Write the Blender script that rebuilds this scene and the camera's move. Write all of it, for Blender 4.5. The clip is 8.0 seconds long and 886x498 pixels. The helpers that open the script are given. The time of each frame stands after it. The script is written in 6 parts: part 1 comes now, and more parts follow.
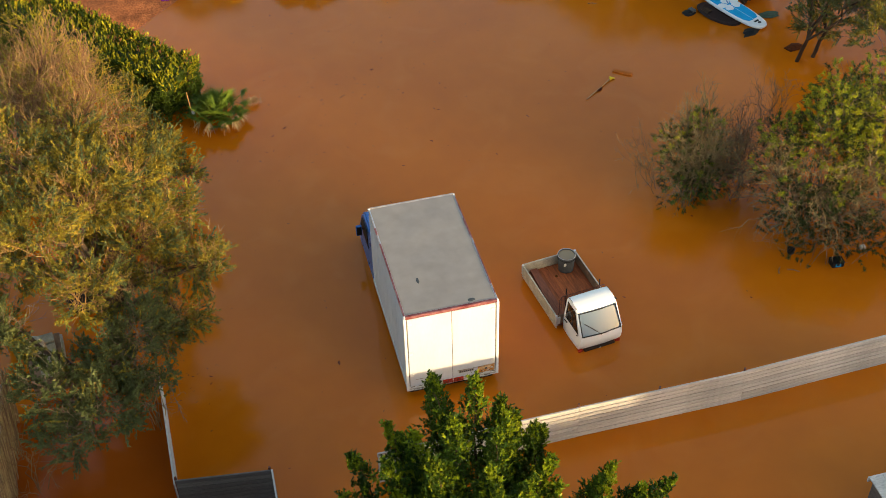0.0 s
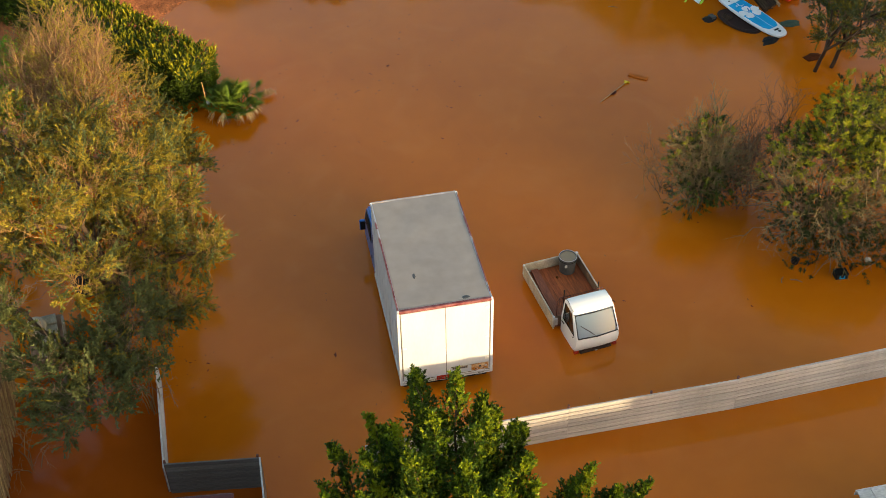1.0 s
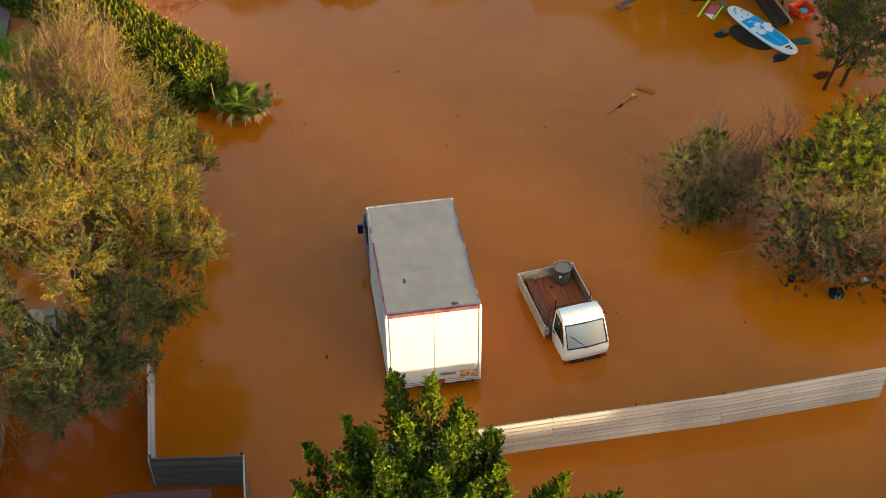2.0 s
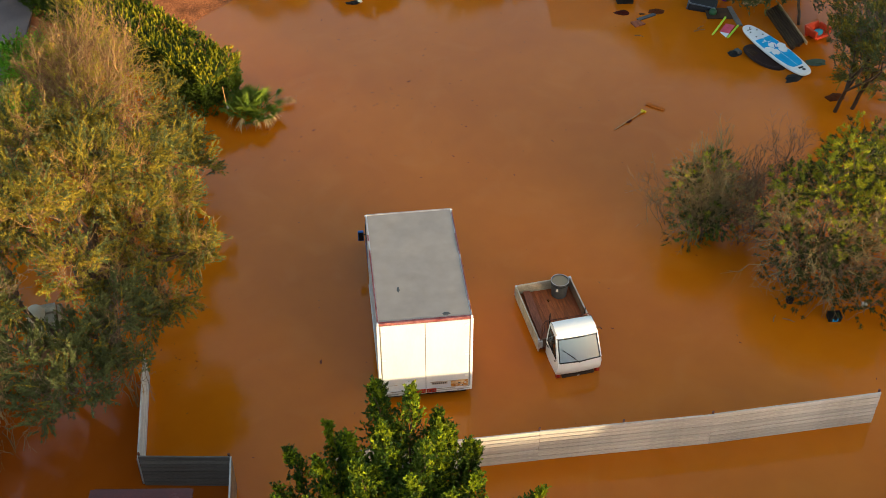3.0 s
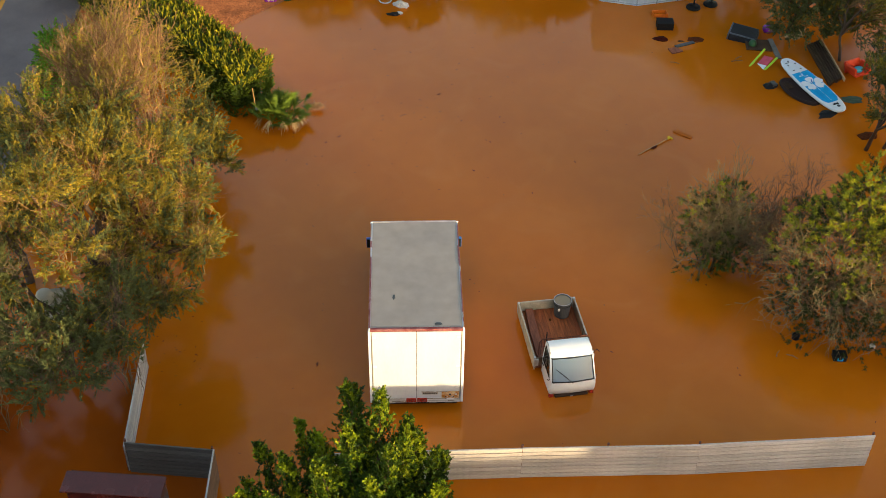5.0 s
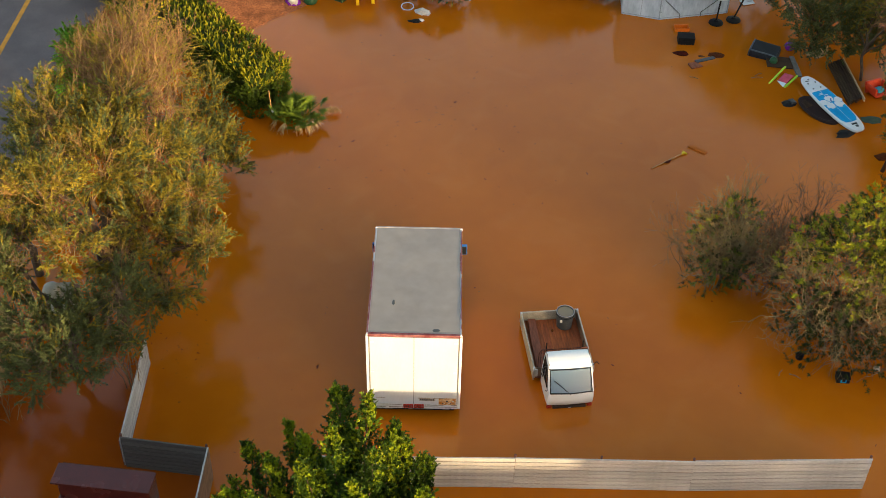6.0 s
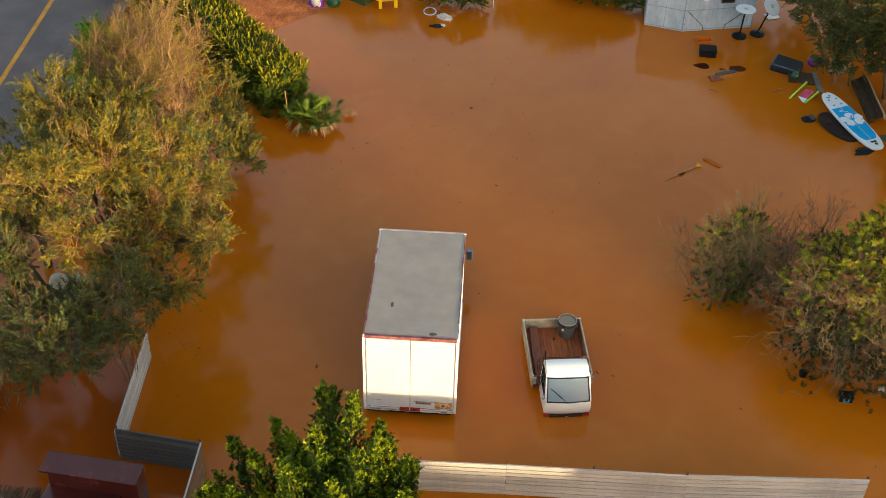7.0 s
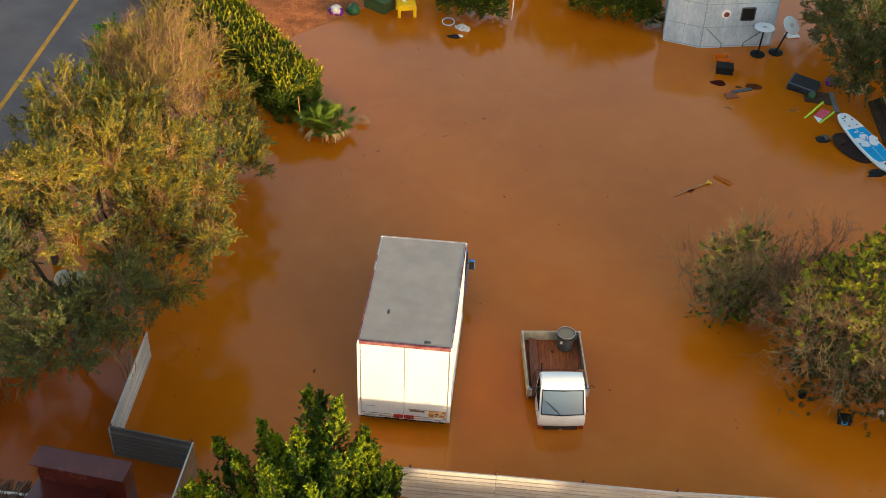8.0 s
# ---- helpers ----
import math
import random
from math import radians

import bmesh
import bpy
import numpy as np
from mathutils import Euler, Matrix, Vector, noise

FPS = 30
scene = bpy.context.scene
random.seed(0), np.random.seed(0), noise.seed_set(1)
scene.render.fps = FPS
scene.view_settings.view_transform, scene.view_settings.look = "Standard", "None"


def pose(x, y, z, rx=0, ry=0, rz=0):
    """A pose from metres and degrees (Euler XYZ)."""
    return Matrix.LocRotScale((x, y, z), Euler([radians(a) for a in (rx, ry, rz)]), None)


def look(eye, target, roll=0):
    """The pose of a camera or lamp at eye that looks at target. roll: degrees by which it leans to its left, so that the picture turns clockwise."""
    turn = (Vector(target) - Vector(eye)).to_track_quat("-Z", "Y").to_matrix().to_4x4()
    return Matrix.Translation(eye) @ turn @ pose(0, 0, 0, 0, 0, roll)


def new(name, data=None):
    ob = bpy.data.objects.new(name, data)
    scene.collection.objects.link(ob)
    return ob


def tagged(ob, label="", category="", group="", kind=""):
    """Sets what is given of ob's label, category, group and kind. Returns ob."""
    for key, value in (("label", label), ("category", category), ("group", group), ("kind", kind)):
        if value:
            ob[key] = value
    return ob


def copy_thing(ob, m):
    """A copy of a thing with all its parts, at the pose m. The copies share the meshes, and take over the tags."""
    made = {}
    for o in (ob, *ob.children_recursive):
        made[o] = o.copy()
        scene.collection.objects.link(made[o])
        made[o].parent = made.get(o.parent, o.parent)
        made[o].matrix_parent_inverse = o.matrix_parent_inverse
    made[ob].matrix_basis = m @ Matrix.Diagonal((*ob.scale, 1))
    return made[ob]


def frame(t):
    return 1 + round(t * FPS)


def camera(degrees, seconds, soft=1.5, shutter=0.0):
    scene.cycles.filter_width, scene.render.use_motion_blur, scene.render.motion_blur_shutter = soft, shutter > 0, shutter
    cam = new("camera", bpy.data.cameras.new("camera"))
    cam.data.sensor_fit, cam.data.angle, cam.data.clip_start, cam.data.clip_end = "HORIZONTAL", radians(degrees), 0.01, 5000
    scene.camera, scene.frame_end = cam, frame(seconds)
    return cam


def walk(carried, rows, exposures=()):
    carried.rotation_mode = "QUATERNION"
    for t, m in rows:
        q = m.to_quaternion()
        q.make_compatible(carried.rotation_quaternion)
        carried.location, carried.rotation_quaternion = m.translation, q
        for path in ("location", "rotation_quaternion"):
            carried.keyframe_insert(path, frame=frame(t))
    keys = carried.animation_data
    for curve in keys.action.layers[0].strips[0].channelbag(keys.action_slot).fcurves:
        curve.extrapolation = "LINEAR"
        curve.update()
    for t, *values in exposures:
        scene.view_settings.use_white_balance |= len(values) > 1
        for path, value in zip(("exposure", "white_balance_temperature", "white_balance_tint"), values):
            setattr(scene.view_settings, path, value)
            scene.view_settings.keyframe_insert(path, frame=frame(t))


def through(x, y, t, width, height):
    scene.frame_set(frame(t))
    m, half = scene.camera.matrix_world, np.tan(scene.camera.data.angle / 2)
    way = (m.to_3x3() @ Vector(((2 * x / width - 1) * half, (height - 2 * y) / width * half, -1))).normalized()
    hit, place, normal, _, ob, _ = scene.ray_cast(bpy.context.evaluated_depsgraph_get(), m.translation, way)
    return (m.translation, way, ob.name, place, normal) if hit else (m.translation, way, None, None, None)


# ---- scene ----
cam = camera(40.1, 8.0, soft=0.55)
PATH = [
    (0, (-4.449, -18.165, 21.066), (-4.106, -16.716, 19.73), -1.6),
    (0.5, (-4.032, -18.314, 21.065), (-3.72, -16.858, 19.73), -1.3),
    (1, (-3.583, -18.51, 21.067), (-3.302, -17.047, 19.733), -1.1),
    (1.5, (-3.129, -18.688, 21.1), (-2.875, -17.216, 19.77), -0.9),
    (3, (-1.838, -19.058, 21.314), (-1.662, -17.561, 20.0), -0.1),
    (3.5, (-1.426, -19.139, 21.29), (-1.279, -17.633, 19.982), 0.1),
    (4, (-1.0, -19.245, 21.269), (-0.882, -17.732, 19.966), 0.3),
    (4.5, (-0.602, -19.326, 21.241), (-0.512, -17.806, 19.945), 0.6),
    (6, (0.558, -19.437, 21.256), (0.561, -17.901, 19.975), 1.4),
    (6.5, (1.002, -19.451, 21.227), (0.973, -17.911, 19.952), 1.6),
    (7, (1.428, -19.444, 21.185), (1.367, -17.902, 19.913), 1.8),
    (7.5, (1.829, -19.45, 21.164), (1.742, -17.903, 19.899), 2.0),
    (8, (2.264, -19.463, 21.202), (2.145, -17.914, 19.943), 2.2),
]
walk(cam, [(t, look(eye, target, roll)) for t, eye, target, roll in PATH], exposures=[(0.0, 2.29, 6950, 12), (8.0, 2.29, 6950, 12)])

# ---- light ----
SUN_EL, SUN_ROT = radians(4.6), radians(140)
sun_dir = Vector((math.sin(SUN_ROT) * math.cos(SUN_EL), math.cos(SUN_ROT) * math.cos(SUN_EL), math.sin(SUN_EL)))
world = bpy.data.worlds.new("sky")
scene.world = world
world.use_nodes = True
wn = world.node_tree.nodes
sky = wn.new("ShaderNodeTexSky")
sky.sky_type, sky.sun_disc = "NISHITA", False
sky.sun_elevation, sky.sun_rotation = SUN_EL, SUN_ROT
sky.dust_density, sky.air_density, sky.ozone_density = 1.1, 1.0, 1.0
wn["Background"].inputs["Strength"].default_value = 0.15
world.node_tree.links.new(sky.outputs[0], wn["Background"].inputs["Color"])
sun = new("sun", bpy.data.lights.new("sun", "SUN"))
sun.data.energy, sun.data.angle, sun.data.color = 1.65, radians(2.0), (1.0, 0.80, 0.48)
sun.matrix_world = look(sun_dir * 60, (0, 0, 0))

# ---- materials ----


def mat(name, color, rough=0.6, metal=0.0, vary=0.25, scale=3.0, fine=40.0, bump=0.15, second=None, island=0.0, spec=0.3, obrand=0.0,
        depth=0.01, stretch=None):
    """A surface with colour variation at two scales, grain relief and, if wanted, a shift from piece to piece."""
    m = bpy.data.materials.new(name)
    m.use_nodes = True
    nt = m.node_tree
    n, l = nt.nodes, nt.links
    b = n["Principled BSDF"]
    b.inputs["Roughness"].default_value, b.inputs["Metallic"].default_value = rough, metal
    b.inputs["Specular IOR Level"].default_value = spec
    geo = n.new("ShaderNodeTexCoord")
    src = geo.outputs["Object"]
    if stretch:
        mp = n.new("ShaderNodeMapping")
        mp.inputs["Scale"].default_value = stretch
        l.new(src, mp.inputs["Vector"])
        src = mp.outputs["Vector"]

    def noise_tex(s, det):
        t = n.new("ShaderNodeTexNoise")
        t.inputs["Scale"].default_value, t.inputs["Detail"].default_value = s, det
        l.new(src, t.inputs["Vector"])
        return t

    big, small = noise_tex(scale, 5), noise_tex(fine, 6)
    ramp = n.new("ShaderNodeValToRGB")
    second = second or tuple(c * (1 - vary) for c in color)
    ramp.color_ramp.elements[0].position, ramp.color_ramp.elements[1].position = 0.35, 0.65
    ramp.color_ramp.elements[0].color, ramp.color_ramp.elements[1].color = (*second, 1), (*color, 1)
    l.new(big.outputs["Fac"], ramp.inputs["Fac"])
    mix = n.new("ShaderNodeMixRGB")
    mix.blend_type = "OVERLAY"
    mix.inputs["Fac"].default_value = min(1.0, vary * 1.4)
    l.new(ramp.outputs["Color"], mix.inputs["Color1"])
    l.new(small.outputs["Fac"], mix.inputs["Color2"])
    out = mix.outputs["Color"]
    for amount, kind in ((island, "ShaderNodeNewGeometry"), (obrand, "ShaderNodeObjectInfo")):
        if amount:
            g = n.new(kind)
            hsv = n.new("ShaderNodeHueSaturation")
            rnd = g.outputs["Random Per Island"] if kind == "ShaderNodeNewGeometry" else g.outputs["Random"]
            for sock, lo, hi in (("Value", 1 - amount, 1 + amount), ("Hue", 0.5 - amount * 0.05, 0.5 + amount * 0.05)):
                mr = n.new("ShaderNodeMapRange")
                mr.inputs["To Min"].default_value, mr.inputs["To Max"].default_value = lo, hi
                l.new(rnd, mr.inputs["Value"])
                l.new(mr.outputs["Result"], hsv.inputs[sock])
            l.new(out, hsv.inputs["Color"])
            out = hsv.outputs["Color"]
    l.new(out, b.inputs["Base Color"])
    rr = n.new("ShaderNodeMapRange")
    rr.inputs["To Min"].default_value, rr.inputs["To Max"].default_value = max(0.02, rough - 0.12), min(1, rough + 0.12)
    l.new(big.outputs["Fac"], rr.inputs["Value"])
    l.new(rr.outputs["Result"], b.inputs["Roughness"])
    if bump:
        bp = n.new("ShaderNodeBump")
        bp.inputs["Strength"].default_value, bp.inputs["Distance"].default_value = bump, depth
        l.new(small.outputs["Fac"], bp.inputs["Height"])
        l.new(bp.outputs["Normal"], b.inputs["Normal"])
    return m


def leaf_mat(name, color, second, rough=0.55, through=0.25, island=0.28, scale=2.6):
    """Foliage: two tints in patches, a shift from leaf to leaf, and some light let through."""
    m = mat(name, color, rough, vary=0.2, scale=scale, fine=30, bump=0.0, second=second, island=island, spec=0.18)
    n, l = m.node_tree.nodes, m.node_tree.links
    b, o = n["Principled BSDF"], n["Material Output"]
    tr, mx = n.new("ShaderNodeBsdfTranslucent"), n.new("ShaderNodeMixShader")
    l.new(b.inputs["Base Color"].links[0].from_socket, tr.inputs["Color"])
    mx.inputs["Fac"].default_value = through
    l.new(b.outputs[0], mx.inputs[1])
    l.new(tr.outputs[0], mx.inputs[2])
    l.new(mx.outputs[0], o.inputs["Surface"])
    return m


def glass_mat(name, tint=(0.75, 0.85, 0.85)):
    m = bpy.data.materials.new(name)
    m.use_nodes = True
    b = m.node_tree.nodes["Principled BSDF"]
    b.inputs["Base Color"].default_value = (*tint, 1)
    b.inputs["Roughness"].default_value, b.inputs["Transmission Weight"].default_value = 0.02, 1.0
    b.inputs["IOR"].default_value = 1.7
    return m


def screen_mat():
    """Windscreen: half-clear, slightly mirroring glass with the sky's reflection put into its blue tint."""
    m = glass_mat("windscreen_glass", (0.15, 0.23, 0.32))
    b = m.node_tree.nodes["Principled BSDF"]
    b.inputs["Transmission Weight"].default_value, b.inputs["IOR"].default_value = 0.35, 1.55
    return m


def water_mat(name, main, second):
    """Opaque, silt-laden flood water: slow drifts of colour, a few slicks and a barely rippled surface."""
    m = mat(name, main, 0.06, vary=0.05, scale=0.16, fine=1.3, bump=0.0, second=second, spec=0.5)
    n, l = m.node_tree.nodes, m.node_tree.links
    b = n["Principled BSDF"]
    for link in list(b.inputs["Roughness"].links):
        l.remove(link)
    b.inputs["Roughness"].default_value = 0.10
    b.inputs["IOR"].default_value = 1.345
    co = n.new("ShaderNodeTexCoord")
    mp = n.new("ShaderNodeMapping")
    mp.inputs["Scale"].default_value = (1.0, 2.2, 1.0)
    l.new(co.outputs["Object"], mp.inputs["Vector"])
    t = n.new("ShaderNodeTexNoise")
    t.inputs["Scale"].default_value, t.inputs["Detail"].default_value = 2.6, 3
    l.new(mp.outputs["Vector"], t.inputs["Vector"])
    st = n.new("ShaderNodeTexNoise")
    st.inputs["Scale"].default_value, st.inputs["Detail"].default_value, st.inputs["Distortion"].default_value = 0.45, 7, 1.6
    l.new(co.outputs["Object"], st.inputs["Vector"])
    sr = n.new("ShaderNodeMapRange")
    sr.inputs["From Min"].default_value, sr.inputs["From Max"].default_value, sr.inputs["To Max"].default_value = 0.52, 0.72, 0.32
    l.new(st.outputs["Fac"], sr.inputs["Value"])
    sm = n.new("ShaderNodeMixRGB")
    sm.inputs["Color2"].default_value = (main[0] * 1.03, main[1] * 1.2, main[2] + 0.016, 1)
    l.new(sr.outputs["Result"], sm.inputs["Fac"])
    l.new(b.inputs["Base Color"].links[0].from_socket, sm.inputs["Color1"])
    l.new(sm.outputs["Color"], b.inputs["Base Color"])
    bp = n.new("ShaderNodeBump")
    bp.inputs["Strength"].default_value, bp.inputs["Distance"].default_value = 0.16, 0.01
    l.new(t.outputs["Fac"], bp.inputs["Height"])
    l.new(bp.outputs["Normal"], b.inputs["Normal"])
    return m


M_WATER = water_mat("muddy_water", (0.503, 0.131, 0.0045), (0.43, 0.102, 0.0034))
M_POOL = water_mat("dark_red_water", (0.42, 0.085, 0.005), (0.33, 0.062, 0.004))
M_SOIL = mat("wet_red_soil", (0.46, 0.15, 0.055), 0.9, vary=0.5, scale=1.8, fine=14, bump=1.0, depth=0.06, spec=0.1)
M_ROAD = mat("asphalt", (0.165, 0.128, 0.125), 0.85, vary=0.35, scale=0.8, fine=60, bump=0.5, spec=0.2, second=(0.12, 0.093, 0.093))
M_LINE = mat("yellow_road_paint", (0.70, 0.28, 0.02), 0.7, vary=0.35, scale=4, fine=60)
M_WHITE = mat("white_coach_paint", (0.84, 0.84, 0.83), 0.32, vary=0.08, scale=1.1, fine=26, bump=0.03)
M_BOX = mat("white_box_panel", (0.64, 0.665, 0.715), 0.45, vary=0.1, scale=1.6, fine=22, bump=0.05, stretch=(1, 1, 0.35))
M_TUBWATER = mat("murky_rain_water", (0.26, 0.19, 0.11), 0.06, vary=0.1, scale=3, spec=0.5, bump=0.0)
M_ROOF = mat("weathered_roof_sheet", (0.35, 0.292, 0.248), 0.55, vary=0.14, scale=0.9, fine=3, bump=0.0, second=(0.30, 0.255, 0.225), spec=0.2)
M_RED = mat("faded_red_sealant", (0.17, 0.04, 0.045), 0.8, vary=0.5, scale=5, fine=40, second=(0.30, 0.13, 0.13), spec=0.2)
M_EDGE = mat("worn_roof_edge", (0.46, 0.40, 0.37), 0.7, vary=0.35, scale=6, fine=40)
M_BLUE = mat("blue_cab_paint", (0.02, 0.13, 0.42), 0.3, vary=0.12, scale=2)
M_ALU = mat("aluminium_edge", (0.62, 0.62, 0.60), 0.42, metal=0.6, vary=0.2, scale=5)
M_TAIL = mat("tail_light_red", (0.42, 0.03, 0.015), 0.25, vary=0.2, scale=20)
M_BLACK = mat("black_plastic", (0.010, 0.010, 0.011), 0.6, vary=0.3, scale=8, spec=0.2)
M_RUBBER = mat("rubber", (0.014, 0.012, 0.011), 0.8, vary=0.3, scale=12, spec=0.15)
M_INK = mat("dark_print", (0.05, 0.05, 0.05), 0.6, vary=0.4, scale=60)
M_RUSTSTICKER = mat("worn_orange_sticker", (0.50, 0.17, 0.02), 0.7, vary=0.4, scale=9, fine=30, second=(0.70, 0.52, 0.30), spec=0.1)
M_GRIME = mat("dark_grime", (0.20, 0.16, 0.12), 0.9, vary=0.4, scale=12, second=(0.42, 0.38, 0.33), spec=0.05)
M_GLASS = glass_mat("window_glass")
M_SCREEN = screen_mat()
M_BEDWOOD = mat("red_brown_deck_boards", (0.36, 0.095, 0.03), 0.6, vary=0.4, scale=3, fine=30, stretch=(8, 1, 1), obrand=0.07, spec=0.2)
M_PLANK = mat("brown_plank", (0.27, 0.085, 0.045), 0.85, vary=0.4, scale=4, fine=30, stretch=(6, 1, 1))
M_SIDEWOOD = mat("grey_painted_sideboard", (0.50, 0.43, 0.32), 0.65, vary=0.35, scale=4, fine=35)
M_SIDEIN = mat("worn_inner_board", (0.26, 0.15, 0.09), 0.7, vary=0.4, scale=5, fine=35)
M_FENCE = mat("weathered_fence_board", (0.55, 0.51, 0.475), 0.75, vary=0.32, scale=1.5, fine=24, bump=0.35, stretch=(0.5, 1, 5), obrand=0.14)
M_FENCE_DK = mat("dark_fence_board", (0.15, 0.135, 0.125), 0.75, vary=0.35, scale=1.5, fine=24, bump=0.35, stretch=(0.5, 1, 5), obrand=0.18)
M_POST = mat("rusty_post", (0.17, 0.055, 0.035), 0.7, vary=0.4, scale=8)
M_RUSTLID = mat("rust_brown_sheet", (0.085, 0.015, 0.011), 0.25, vary=0.3, scale=2, fine=30, bump=0.03, spec=0.45)
M_REED = mat("reed_thatch", (0.48, 0.31, 0.15), 0.85, vary=0.4, scale=3, fine=50, island=0.35)
M_THATCH = mat("old_dark_thatch", (0.15, 0.08, 0.045), 0.9, vary=0.4, scale=3, fine=50, island=0.4)
M_BARK = mat("grey_bark", (0.12, 0.08, 0.055), 0.85, vary=0.4, scale=5, fine=40, bump=0.5)
M_TWIG = mat("dry_twigs", (0.33, 0.185, 0.072), 0.8, vary=0.3, scale=2, island=0.3, bump=0.0)
M_TWIG_GREY = mat("grey_twigs", (0.22, 0.15, 0.10), 0.8, vary=0.3, scale=2, island=0.3, bump=0.0)
M_TWIG_DRY = mat("mauve_brown_twigs", (0.31, 0.175, 0.085), 0.85, vary=0.35, scale=1.5, island=0.35, bump=0.0)
M_TWIG_DEAD = mat("reddish_brown_twigs", (0.17, 0.095, 0.065), 0.85, vary=0.3, scale=2, island=0.3, bump=0.0)
M_TWIG_OL = mat("pale_brown_twigs", (0.28, 0.20, 0.095), 0.8, vary=0.3, scale=2, island=0.35, bump=0.0)
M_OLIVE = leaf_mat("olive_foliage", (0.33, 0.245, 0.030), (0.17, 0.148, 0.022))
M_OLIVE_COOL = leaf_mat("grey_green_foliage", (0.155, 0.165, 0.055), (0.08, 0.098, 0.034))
M_DRYLEAF = leaf_mat("dry_straw_foliage", (0.31, 0.19, 0.07), (0.16, 0.10, 0.04))
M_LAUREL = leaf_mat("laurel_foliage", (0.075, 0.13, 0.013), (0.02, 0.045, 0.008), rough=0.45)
M_LAUREL_LIT = leaf_mat("laurel_young_lit_foliage", (0.31, 0.36, 0.016), (0.16, 0.22, 0.013), rough=0.4)
M_HEDGE = leaf_mat("hedge_foliage", (0.105, 0.15, 0.013), (0.04, 0.07, 0.009), rough=0.5)
M_HEDGE_TIP = leaf_mat("hedge_yellow_growth", (0.47, 0.39, 0.02), (0.26, 0.26, 0.018), rough=0.5)
M_PALM = leaf_mat("palm_fronds", (0.15, 0.21, 0.024), (0.07, 0.115, 0.016), rough=0.5)
M_BRIGHT = leaf_mat("bright_green_foliage", (0.20, 0.44, 0.03), (0.10, 0.26, 0.02), through=0.4)
M_OLEANDER = leaf_mat("oleander_foliage", (0.40, 0.385, 0.02), (0.17, 0.205, 0.016))
# dark leaf tone; the shade inside shrubs and hedge is put into it
M_OLEANDER_DK = leaf_mat("shaded_inner_foliage", (0.052, 0.07, 0.014), (0.022, 0.034, 0.009))
M_CARAVAN = mat("pale_blue_caravan_sheet", (0.50, 0.58, 0.68), 0.45, vary=0.2, scale=1.5, fine=12, bump=0.08, second=(0.34, 0.42, 0.52), stretch=(1, 1, 0.4))
M_CARTRIM = mat("blue_grey_trim", (0.33, 0.39, 0.46), 0.5, vary=0.3, scale=5)
M_SUPWHITE = mat("board_white", (0.74, 0.76, 0.78), 0.35, vary=0.08, scale=4)
M_SUPBLUE = mat("board_blue_deck", (0.0, 0.33, 0.66), 0.7, vary=0.12, scale=4, fine=80, spec=0.08)
M_ORANGE = mat("orange_plastic", (0.75, 0.17, 0.015), 0.4, vary=0.15, scale=6)
M_REDPL = mat("red_orange_plastic", (0.70, 0.06, 0.02), 0.4, vary=0.15, scale=6)
M_YELLOW = mat("yellow_plastic", (0.80, 0.50, 0.01), 0.38, vary=0.12, scale=5)
M_LIME = mat("lime_plastic", (0.45, 0.70, 0.05), 0.4, vary=0.15, scale=6)
M_PINK = mat("pink_print", (0.70, 0.09, 0.14), 0.6, vary=0.2, scale=8)
M_PURPLE = mat("purple_plastic", (0.25, 0.03, 0.42), 0.25, vary=0.3, scale=10)
M_GREEN = mat("green_plastic", (0.025, 0.10, 0.04), 0.35, vary=0.2, scale=5)
M_BIN = mat("dull_green_plastic", (0.055, 0.095, 0.035), 0.5, vary=0.2, scale=5)
M_TARP = mat("dull_green_tarp", (0.05, 0.085, 0.06), 0.85, vary=0.3, scale=8)
M_HANDLE = mat("pale_brown_handle", (0.50, 0.27, 0.12), 0.9, vary=0.3, scale=9, spec=0.05)
M_TEAL = mat("teal_cloth", (0.03, 0.35, 0.50), 0.7, vary=0.2, scale=8)
M_GREY = mat("grey_plastic", (0.07, 0.075, 0.08), 0.55, vary=0.25, scale=7, spec=0.3)
M_SUNKEN = mat("mud_stained_rubber", (0.032, 0.014, 0.011), 0.7, vary=0.4, scale=6, spec=0.2)
M_NAVY = mat("dark_navy_cover", (0.014, 0.018, 0.028), 0.5, vary=0.4, scale=5, spec=0.3)
M_SLATE = mat("blue_grey_panel", (0.10, 0.13, 0.175), 0.5, vary=0.35, scale=6)
M_STRAW = mat("pale_split_timber", (0.52, 0.33, 0.17), 0.85, vary=0.35, scale=5, fine=40, stretch=(1, 5, 1))
M_BEIGE = mat("muddy_cream_board", (0.42, 0.37, 0.28), 0.8, vary=0.4, scale=4, fine=30)
M_CLOTH = mat("pale_soaked_cloth", (0.62, 0.58, 0.54), 0.8, vary=0.3, scale=7)
M_PALLET = mat("dark_wet_timber", (0.065, 0.033, 0.017), 0.8, vary=0.4, scale=4, fine=40, obrand=0.25)
M_FLECK = mat("floating_leaf_litter", (0.20, 0.06, 0.018), 0.95, vary=0.4, scale=20, obrand=0.5, spec=0.05)
M_DEBRIS = mat("brown_debris", (0.10, 0.026, 0.010), 0.95, vary=0.4, scale=20, obrand=0.4, spec=0.05)
M_MUDWALL = mat("plain_render", (0.55, 0.48, 0.38), 0.85, vary=0.2, scale=2)

# ---- mesh helpers ----


STUFF = ("foliage", "shaded_foliage", "dry_foliage", "olive_foliage", "young_foliage", "yellow_growth", "twig_tangle", "stem_tangle", "whorl_foliage", "inner_foliage", "low_foliage",
         "thatch", "reeds", "tuft")


